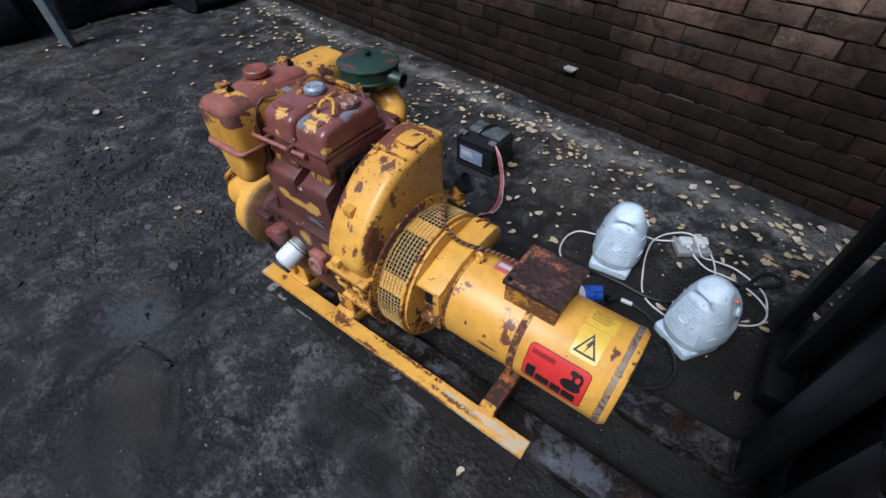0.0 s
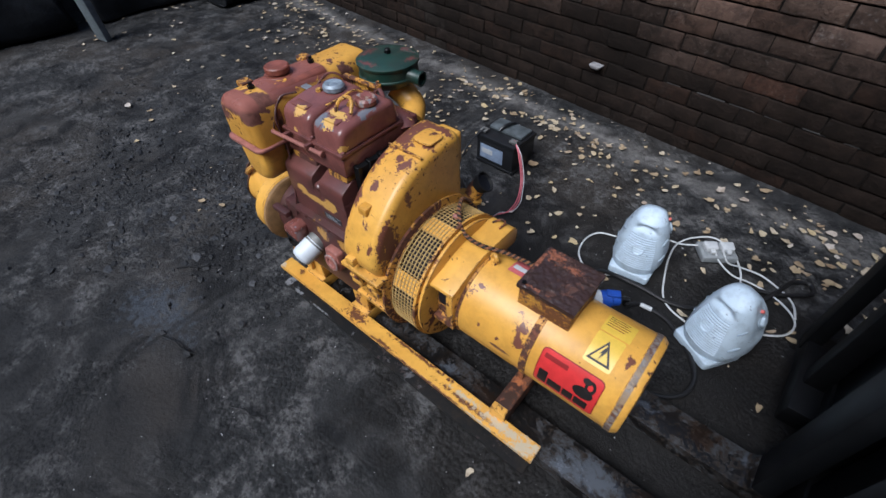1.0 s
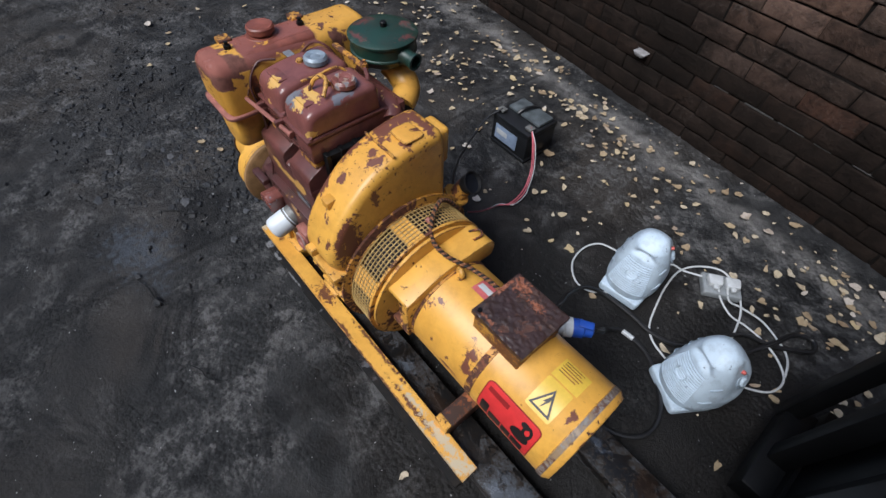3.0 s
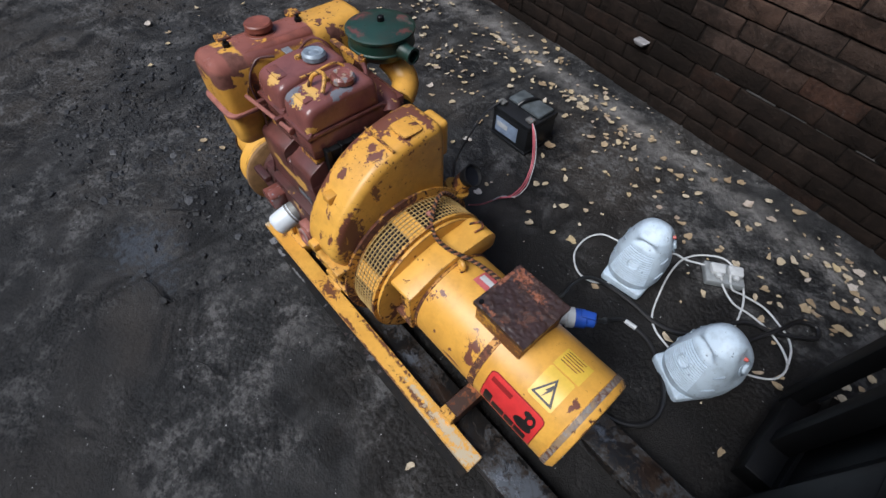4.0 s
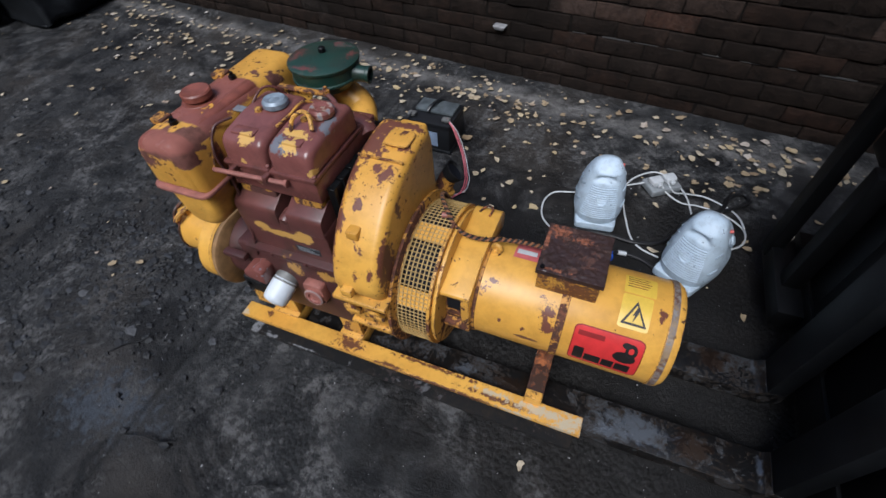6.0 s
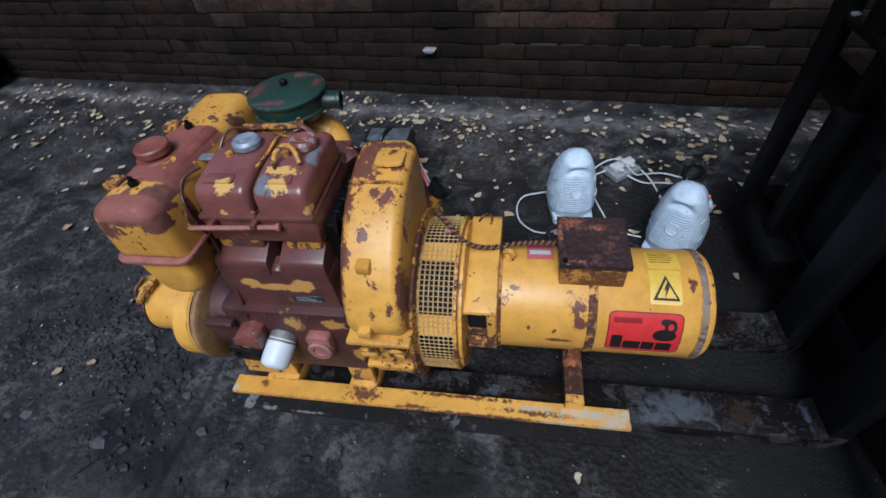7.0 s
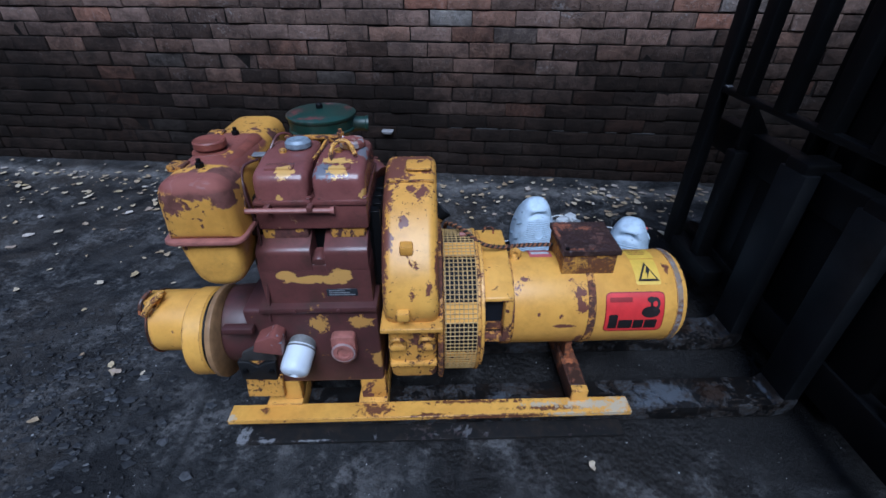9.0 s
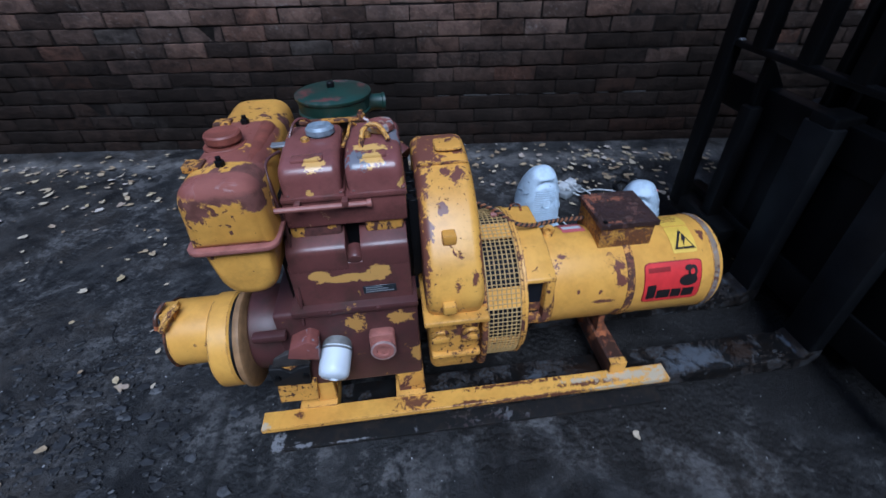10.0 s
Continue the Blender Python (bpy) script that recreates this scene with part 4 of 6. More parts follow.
# Dark disc painted as the shade inside the spout.
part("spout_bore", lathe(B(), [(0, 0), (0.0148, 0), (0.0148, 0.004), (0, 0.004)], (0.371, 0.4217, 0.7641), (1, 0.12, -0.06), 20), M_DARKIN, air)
part("air_pipe", tube(B(), [(0.285, 0.425, 0.712), (0.315, 0.435, 0.69), (0.35, 0.43, 0.665), (0.375, 0.39, 0.645)], 0.036, 16), M_YEL, gen)
brk = part("air_bracket", box(B(), 0.208, 0.35, 0.304, 0.318, 0.762, 0.770, 0.002), M_YELRR, gen, "rusty yellow bracket bar")
part("bracket_sheet", prism(B(), [(0.212, 0.766), (0.3, 0.766), (0.268, 0.69), (0.24, 0.7)], "y", 0.318, 0.322, 0.001, 1), M_YELR, brk)
part("bracket_bolt", lathe(B(), [(0, 0), (0.009, 0), (0.009, 0.008), (0.005, 0.009), (0.005, 0.016), (0, 0.016)], (0.343, 0.311, 0.769), (0, 0, 1), 6), M_YELRR, brk)
part("bracket_stay", tube(B(), [(0.344, 0.31, 0.768), (0.37, 0.3, 0.755), (0.4, 0.27, 0.74)], 0.006), M_BRN, gen)

part("intake_manifold", tube(B(), [(0.25, 0.345, 0.66), (0.33, 0.35, 0.67), (0.4, 0.34, 0.675), (0.43, 0.32, 0.66)], 0.027, 14), M_BRN, gen)
part("injector_pipe", tube(B(), [(0.31, 0.16, 0.77), (0.318, 0.2, 0.775), (0.325, 0.25, 0.78), (0.345, 0.28, 0.75), (0.35, 0.3, 0.71)], 0.003), M_YELR, gen)
part("injector_pipe", tube(B(), [(0.19, 0.2, 0.745), (0.21, 0.25, 0.79), (0.235, 0.28, 0.78), (0.24, 0.31, 0.72)], 0.003), M_BRN, gen)
for x in (0.2, 0.3, 0.325, 0.42):
    bolt(gen, (x, 0.105, 0.7), (0, -0.3, 1), 0.006, 0.006, M_BRN)
for x in (0.235, 0.34):
    bolt(gen, (x, 0.05, 0.433), (0, -1, 0), 0.0055, 0.004, M_BRNK)
# Near-black fins put the gap's shade into their colour.
for y in (0.12, 0.16, 0.2, 0.24):
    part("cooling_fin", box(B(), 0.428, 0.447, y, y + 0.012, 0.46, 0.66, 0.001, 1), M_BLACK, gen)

# fan cowl
prof = rounded([(0.035, 0.4), (0.008, 0.45), (0.03, 0.53), (0.09, 0.605), (0.16, 0.66), (0.235, 0.687), (0.3, 0.698), (0.365, 0.698), (0.38, 0.655), (0.385, 0.4)], [0, 0.03, 0.05, 0.05, 0.05, 0.05, 0.04, 0.04, 0.03, 0], 5)
cowl = part("fan_cowl", pillow(B(), prof, "x", 0.447, 0.577, 0.024, 7), M_COWL, gen, "chipped yellow pressed-steel fan cowl")
part("cowl_lower", pillow(B(), rounded([(0.04, 0.4), (0.03, 0.29), (0.05, 0.176), (0.385, 0.176), (0.385, 0.4)], [0, 0.04, 0.05, 0.05, 0], 6), "x", 0.45, 0.572, 0.02, 6), M_YELR, cowl)
part("cowl_lip", prism(B(), rounded([(0.005, 0.396), (0.39, 0.396), (0.39, 0.41), (0.005, 0.41)], 0.004), "x", 0.438, 0.586, 0.004), M_YELR, cowl)
part("seam_strip", box(B(), 0.455, 0.57, 0.222, 0.228, 0.681, 0.6885, 0.002), M_YELR, cowl)
part("cover_plate", prism(B(), rounded([(0.5, 0.26), (0.565, 0.26), (0.565, 0.32), (0.5, 0.32)], 0.014), "z", 0.696, 0.701, 0.002), M_YELR, cowl)
for (x, y, z) in ((0.505, 0.075, 0.588), (0.495, 0.008, 0.452)):
    part("cowl_boss", box(B(), x - 0.015, x + 0.015, y - 0.012, y + 0.03, z - 0.012, z + 0.012, 0.004), M_YEL, cowl)
for x in (0.475, 0.545):
    part("toggle", box(B(), x - 0.022, x + 0.022, 0.016, 0.045, 0.325, 0.345, 0.005), M_YELR, cowl)
    part("toggle", tube(B(), [(x - 0.018, 0.025, 0.34), (x - 0.01, 0.012, 0.37), (x + 0.01, 0.012, 0.37), (x + 0.018, 0.025, 0.34)], 0.005), M_YELR, cowl)
part("cowl_lower_rib", box(B(), 0.452, 0.572, 0.022, 0.05, 0.262, 0.276, 0.005), M_YELR, cowl)
part("cowl_duct", box(B(), 0.475, 0.55, 0.375, 0.412, 0.56, 0.668, 0.012, 3), M_YEL, cowl)
part("cowl_back", lathe(B(), [(0, 0), (0.215, 0), (0.22, 0.005), (0.22, 0.012), (0.205, 0.016), (0, 0.016)], (0.574, CY, CZ), (1, 0, 0), 72), M_YELRR, cowl)

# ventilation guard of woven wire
# Near-black drum behind the wires paints the shade inside the guard.
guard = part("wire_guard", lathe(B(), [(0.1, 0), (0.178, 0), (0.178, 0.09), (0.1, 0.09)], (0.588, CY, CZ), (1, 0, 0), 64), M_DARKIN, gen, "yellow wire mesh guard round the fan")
for k in range(8):
    bm = B()
    lathe(bm, [(0.1935, -0.0013), (0.1965, -0.0013), (0.1965, 0.0013), (0.1935, 0.0013), (0.1935, -0.0013)], (0.594 + k * 0.0112, CY, CZ), (1, 0, 0), 88)
    part("hoop_wire", bm, M_WIRE, guard)
bm = tube(B(), [(0.59, 0, 0.1965), (0.676, 0, 0.1965)], 0.0013, 5, 0)
wire = part("cross_wire", bm, M_WIRE, guard)
NW = 104
for k in range(NW):
    o = wire if k == 0 else wire.copy()
    if k:
        scene.collection.objects.link(o)
    o.matrix_basis = pose(0, CY, CZ, 360 * k / NW, 0, 0)
for x in (0.588, 0.677):
    part("guard_rim", lathe(B(), [(0.186, -0.004), (0.2, -0.004), (0.2, 0.004), (0.186, 0.004), (0.186, -0.004)], (x, CY, CZ), (1, 0, 0), 72), M_YELR, guard)
for a in (100, 152, 195, 238, 20, 300):
    part("guard_spar", box(B(), 0.588, 0.677, -0.026, 0.026, 0.188, 0.193, 0.001, 1, pose(0, CY, CZ, a - 90, 0, 0)), M_YEL, guard)
part("cotton_tag", lathe(B(), [(0, 0), (0.008, 0.002), (0.006, 0.02), (0, 0.024)], (0.636, 0.265, 0.507), (1, 0, 0.1), 10), M_PINK, gen)

# adaptor between guard and alternator
adp = part("adaptor", lathe(B(), [(0, 0), (0.186, 0), (0.19, 0.004), (0.19, 0.012), (0.16, 0.016), (0, 0.016)], (0.68, CY, CZ), (1, 0, 0), 64), M_YEL, gen, "yellow bell housing with a square top")
part("adaptor_body", lathe(B(), [(0, 0), (0.12, 0), (0.12, 0.055), (0.134, 0.06), (0.134, 0.08), (0, 0.08)], (0.69, CY, CZ), (1, 0, 0), 56), M_YELRR, adp)
part("adaptor_top", prism(B(), rounded([(0.094, 0.413), (0.385, 0.395), (0.392, 0.44), (0.365, 0.464), (0.21, 0.466), (0.096, 0.423)], [0.002, 0.01, 0.02, 0.025, 0.05, 0.004]), "x", 0.692, 0.768, 0.005), M_YEL, adp)
# Near-black block paints the shade inside the vent.
vent = part("vent_shade", prism(B(), [(0.118, 0.29), (0.2, 0.29), (0.2, 0.41), (0.118, 0.41)], "x", 0.699, 0.745, 0.002, 1), M_DARKIN, adp, "vent opening filled with painted shade")
part("vent_frame", box(B(), 0.745, 0.768, 0.094, 0.2, 0.28, 0.416, 0.004), M_YEL, adp)
part("vent_sill", box(B(), 0.696, 0.768, 0.096, 0.2, 0.27, 0.291, 0.005), M_YELRR, adp)
part("rust_hook", tube(B(), [(0.71, 0.345, 0.466), (0.725, 0.37, 0.468), (0.742, 0.36, 0.469), (0.74, 0.335, 0.468)], 0.003), M_RUST, adp)

# alternator
alt = part("alternator_barrel", lathe(B(), [(0, 0), (CR - 0.006, 0), (CR, 0.004), (CR, 0.455), (CR - 0.004, 0.461), (CR - 0.008, 0.461), (0, 0.461)], (0.752, CY, CZ), (1, 0, 0), 80), M_ALT, gen, "chipped yellow alternator barrel")
part("seam_band", lathe(B(), [(CR - 0.005, -0.012), (CR + 0.0015, -0.011), (CR + 0.0025, 0.0), (CR + 0.0015, 0.009), (CR - 0.005, 0.01)], (0.982, CY, CZ), (1, 0, 0), 80), M_YELRR, alt, "rusted seam band")
part("front_band", lathe(B(), [(CR - 0.005, -0.005), (CR + 0.002, -0.004), (CR + 0.002, 0.004), (CR - 0.005, 0.005)], (0.772, CY, CZ), (1, 0, 0), 80), M_YELRR, alt)
part("end_cap", lathe(B(), [(0, 0), (CR + 0.001, 0), (CR + 0.002, 0.004), (CR + 0.001, 0.02), (CR - 0.008, 0.032), (0.05, 0.036), (0, 0.036)], (1.205, CY, CZ), (1, 0, 0), 80), M_YELR, alt, "worn grey-edged end cap")
part("cap_edge", lathe(B(), [(CR - 0.004, -0.007), (CR + 0.0022, -0.006), (CR + 0.0022, 0.008), (CR - 0.004, 0.009)], (1.213, CY, CZ), (1, 0, 0), 80), M_WORN, alt, "rubbed grey-brown rim")

def patch(x0, x1, a0, a1, r, n=12, corner=0.0):
    """A curved piece of sheet on the barrel from angle a0 to a1, in degrees up from the near side."""
    b = B()
    rows = []
    for i in range(n + 1):
        a = radians(a0 + (a1 - a0) * i / n)
        y, z = CY - math.cos(a) * r, CZ + math.sin(a) * r
        d = min(i, n - i) / n * radians(a1 - a0) * r
        k = corner - math.sqrt(max(0.0, corner ** 2 - (corner - d) ** 2)) if d < corner else 0.0
        rows.append((b.verts.new((x0 + k, y, z)), b.verts.new((x1 - k, y, z))))
    for (p, q), (s, t) in zip(rows, rows[1:]):
        b.faces.new((p, q, t, s))
    return b

def on_barrel(pts, r):
    """A flat outline of (x, angle) points laid on the barrel."""
    b = B()
    b.faces.new([b.verts.new((x, CY - math.cos(radians(a)) * r, CZ + math.sin(radians(a)) * r)) for x, a in pts])
    bmesh.ops.triangulate(b, faces=b.faces)
    return b

sticker = part("maker_sticker", patch(1.018, 1.17, -7, 41, CR + 0.0012, 40, 0.012), M_RED, alt, "red and black maker's sticker")
part("sticker_border", patch(1.0155, 1.1725, -8.3, 42.3, CR + 0.0008, 40, 0.014), M_REDD, sticker)
for x0, x1, a0, a1, mm, rr in ((1.026, 1.086, 30.5, 36, M_REDD, 0.001),
                               (1.026, 1.05, -3, 16, M_INK, 0.003), (1.053, 1.09, -3, 9, M_INK, 0.002), (1.093, 1.12, -3, 9, M_INK, 0.002), (1.123, 1.156, -3, 9, M_INK, 0.002)):
    part("print_bar", patch(x0, x1, a0, a1, CR + 0.0018, 16, rr), mm, sticker)
for cx, ca, rx, ra in ((1.136, 18.5, 0.025, 7), (1.147, 28, 0.013, 8), (1.136, 33, 0.011, 3.5)):
    part("emblem", on_barrel([(cx + rx * math.cos(k * 0.3927), ca + ra * math.sin(k * 0.3927)) for k in range(16)], CR + 0.0022), M_INK, sticker)
warn = part("warning_label", patch(1.1, 1.166, 50, 85, CR + 0.0012, 24, 0.004), M_LABEL, alt, "yellow electrical warning sticker")
part("warning_label_upper", patch(1.1, 1.17, 86.5, 112, CR + 0.0012, 8), M_LABEL, warn)
def tri_pts(s):
    c = (1.133, 62)
    return [(c[0] - 0.028 * s, c[1] - 8 * s), (c[0] + 0.028 * s, c[1] - 8 * s), (c[0], c[1] + 16 * s)]
part("warning_triangle", on_barrel(tri_pts(1.0), CR + 0.0016 + 0.004), M_INK, warn)
part("triangle_field", on_barrel(tri_pts(0.72), CR + 0.0022 + 0.004), M_LABEL, warn)
part("lightning_mark", on_barrel([(1.135, 72), (1.127, 63), (1.132, 64), (1.129, 56), (1.139, 66), (1.134, 65.5), (1.139, 71)], CR + 0.003 + 0.004), M_INK, warn)
for k in range(5):
    part("print_bar", patch(1.106, 1.15 + 0.004 * (k % 3), 94.5 + 3.4 * k, 95.6 + 3.4 * k, CR + 0.002, 2), M_RUST, warn)
part("rating_label", patch(0.832, 0.894, 93, 124, CR + 0.0015, 8), M_LABELW, alt, "faded red and white rating label")
part("rating_label_white", patch(0.838, 0.888, 100, 108, CR + 0.002, 6), M_WHITEWIRE, alt)

# terminal box
tb = part("terminal_box", box(B(), 0.904, 1.045, 0.182, 0.322, 0.405, 0.495, 0.003), M_BOXY, gen, "rusted steel terminal box")
t = bmesh.new()
bmesh.ops.create_grid(t, x_segments=44, y_segments=44, size=0.5)
for v in t.verts:
    e = min(0.5 - abs(v.co.x), 0.5 - abs(v.co.y))
    q = Vector((0.975 + v.co.x * 0.152, 0.252 + v.co.y * 0.152, 0.506))
    v.co = q + Vector((0, 0, 0.002 * noise.noise(q * 90) + 0.0026 * noise.noise(q * 150) + 0.0022 * noise.noise(q * 300) if e > 0.02 else -0.001))
rim = [e for e in t.edges if e.is_boundary]
ext = bmesh.ops.extrude_edge_only(t, edges=rim)
bmesh.ops.translate(t, vec=(0, 0, -0.013), verts=[v for v in ext["geom"] if isinstance(v, bmesh.types.BMVert)])
part("box_lid", t, M_LID, tb, "deeply rusted blistered lid", 60)
part("lid_screw", lathe(B(), [(0, 0), (0.006, 0), (0.005, 0.004), (0, 0.004)], (0.912, 0.188, 0.506), (0, 0, 1), 8), M_BLACK, tb)
part("lifting_eye", lathe(B(), [(0.01 + 0.007 * math.cos(k * 0.785), 0.007 * math.sin(k * 0.785)) for k in range(9)], (0.79, 0.245, 0.458), (0.3, 1, 0), 20), M_YELR, gen)
part("eye_base", lathe(B(), [(0, 0), (0.014, 0), (0.01, 0.01), (0, 0.01)], (0.79, 0.245, 0.441), (0, 0, 1), 16), M_YELR, gen)

# twisted cord from the guard to the box
path = spline([(0.6, 0.41, 0.415), (0.602, 0.37, 0.475), (0.61, 0.33, 0.506), (0.65, 0.27, 0.518), (0.69, 0.238, 0.498), (0.74, 0.24, 0.482), (0.8, 0.27, 0.466), (0.85, 0.282, 0.46), (0.9, 0.285, 0.458)], 18)
cord = None
for k in range(2):
    pts = []
    for i, p in enumerate(path):
        d = (path[min(i + 1, len(path) - 1)] - path[max(i - 1, 0)]).normalized()
        a = d.cross(Vector((0, 0, 1))).normalized()
        b = a.cross(d)
        w = i * 1.3 + k * math.pi
        pts.append(p + (a * math.cos(w) + b * math.sin(w)) * 0.0034)
    bm = tube(B(), pts, 0.0035, 6, 0)
    if cord is None:
        cord = part("twisted_cord", bm, M_ROPEA, gen, "twisted brown and black cord")
    else:
        part("cord_strand", bm, M_ROPEB, cord)

# exhaust elbow behind the guard
ex = part("exhaust_elbow", tube(B(), [(0.555, 0.42, 0.39), (0.562, 0.44, 0.42), (0.57, 0.452, 0.445), (0.58, 0.458, 0.465)], 0.026, 16), M_YELRR, gen, "sooty yellow exhaust elbow")
part("exhaust_mouth", lathe(B(), [(0.018, -0.01), (0.026, -0.004), (0.034, 0.026), (0.031, 0.027), (0.022, 0.002)], (0.58, 0.458, 0.465), (0.6, 0.22, 0.62), 28), M_RUBBER, ex)
# Dark disc paints soot and shade inside the exhaust mouth.
part("exhaust_bore", lathe(B(), [(0, 0.0), (0.0285, 0.0), (0.0285, 0.002), (0, 0.002)], (0.5908, 0.462, 0.4762), (0.6, 0.22, 0.62), 24), M_DARKIN, ex)
part("exhaust_flange", lathe(B(), [(0, 0), (0.04, 0), (0.04, 0.008), (0, 0.008)], (0.56, 0.435, 0.42), (0.2, 0.4, 0.8), 24), M_YELR, ex)

# ---- forklift ----
lift = thing("forklift", SET, "black forklift with two worn steel forks under the generator skid", "forklift")
for y0 in (0.036, 0.304):
    y1 = y0 + 0.104
    bm = B()
    prism(bm, rounded([(0.12, 0.03), (0.14, 0.05), (1.545, 0.056), (1.56, 0.075), (1.605, 0.075), (1.605, 0.03), (1.57, 0.004), (0.6, 0.006)], [0.004, 0.004, 0.012, 0.003, 0.003, 0.03, 0.02, 0.0], 4), "y", y0, y1, 0.004, 2)
    fk = part("fork", bm, M_FORK, lift, "worn steel fork with rubbed patches and painted sky sheen")
    part("shank", box(B(), 1.56, 1.605, y0, y1, 0.073, 0.645, 0.005), M_SHANK, fk, "dark greasy fork shank")
    part("fork_hook", box(B(), 1.562, 1.66, y0 + 0.01, y1 - 0.01, 0.61, 0.675, 0.01), M_BLACK, fk)
part("carriage_bar", box(B(), 1.61, 1.665, -0.33, 0.82, 0.545, 0.655, 0.008), M_BLACK, lift)
part("carriage_bar", box(B(), 1.61, 1.665, -0.33, 0.82, 0.1, 0.22, 0.008), M_BLACK, lift)
for y in (-0.2, 0.02, 0.235, 0.45, 0.6):
    part("carriage_plate", box(B(), 1.62, 1.655, y - 0.08, y + 0.08, 0.2, 0.56, 0.006), M_BLACK, lift)
guardf = part("load_backrest", box(B(), 1.545, 1.575, -0.33, 0.82, 0.755, 0.775, 0.004), M_BLACK, lift)
for y, z0, w in ((0.785, 0.14, 0.03), (0.65, 0.77, 0.027), (0.47, 0.77, 0.025), (0.3, 0.77, 0.025), (0.14, 0.77, 0.025), (-0.02, 0.77, 0.025), (-0.31, 0.14, 0.027)):
    part("backrest_bar", box(B(), 1.54, 1.58, y - w, y + w, z0, 1.35, 0.006), M_BLACK, guardf)
part("backrest_bar", box(B(), 1.56, 1.61, 0.6, 0.65, 0.14, 0.6, 0.006), M_BLACK, guardf)
part("backrest_top", box(B(), 1.54, 1.58, -0.34, 0.805, 1.33, 1.38, 0.006), M_BLACK, guardf)
part("paint_scuff", prism(B(), rounded([(1.55, 0.735), (1.572, 0.74), (1.57, 0.77), (1.556, 0.778)], 0.004), "z", 0.7745, 0.7785, 0.001, 1), M_STONE, guardf, "pale rubbed scuff")
part("backrest_foot", box(B(), 1.545, 1.66, 0.5, 0.798, 0.12, 0.19, 0.006), M_BLACK, guardf)
part("backrest_gusset", prism(B(), rounded([(1.58, 0.56), (1.66, 0.56), (1.66, 0.66), (1.58, 0.76)], 0.01), "y", 0.62, 0.645, 0.003), M_BLACK, guardf)
for y in (-0.035, 0.39):
    part("mast_rail", prism(B(), [(1.68, y), (1.86, y), (1.86, y + 0.105), (1.68, y + 0.105), (1.68, y + 0.08), (1.8, y + 0.08), (1.8, y + 0.025), (1.68, y + 0.025)], "z", 0.05, 2.2, 0.004), M_BLACK, lift)
    part("inner_rail", prism(B(), [(1.69, 0), (1.83, 0), (1.83, 0.07), (1.69, 0.07)], "z", 0.08, 2.1, 0.004, 2, pose(0, 0.315 if y > 0 else 0.075, 0)), M_BLACK, lift)
part("mast_cross", box(B(), 1.72, 1.8, 0.0, 0.46, 1.2, 1.3, 0.01), M_BLACK, lift)
part("lift_cylinder", lathe(B(), [(0, 0), (0.04, 0), (0.04, 1.5), (0, 1.5)], (1.78, 0.235, 0.1), (0, 0, 1), 24), M_BLACK, lift)
part("body", box(B(), 1.95, 3.6, -0.28, 0.75, 0.2, 1.25, 0.06, 4), M_BLACK, lift)
part("floor_plate", box(B(), 1.86, 2.1, -0.25, 0.72, 0.25, 0.5, 0.02), M_BLACK, lift)
for y in (-0.28, 0.6):
    wh = part("wheel", lathe(B(), [(0, 0), (0.13, 0), (0.14, 0.01), (0.27, 0.01), (0.29, 0.03), (0.29, 0.15), (0.27, 0.17), (0.14, 0.17), (0, 0.16)], (2.0, y - 0.02, 0.288), (0, 1, 0), 48), M_RUBBER, lift, "black solid tyre")
    part("rim", lathe(B(), [(0, -0.01), (0.1, -0.01), (0.13, 0.0), (0.13, 0.01), (0, 0.01)], (2.0, y - 0.02, 0.288), (0, 1, 0), 32), M_BLACK, wh)

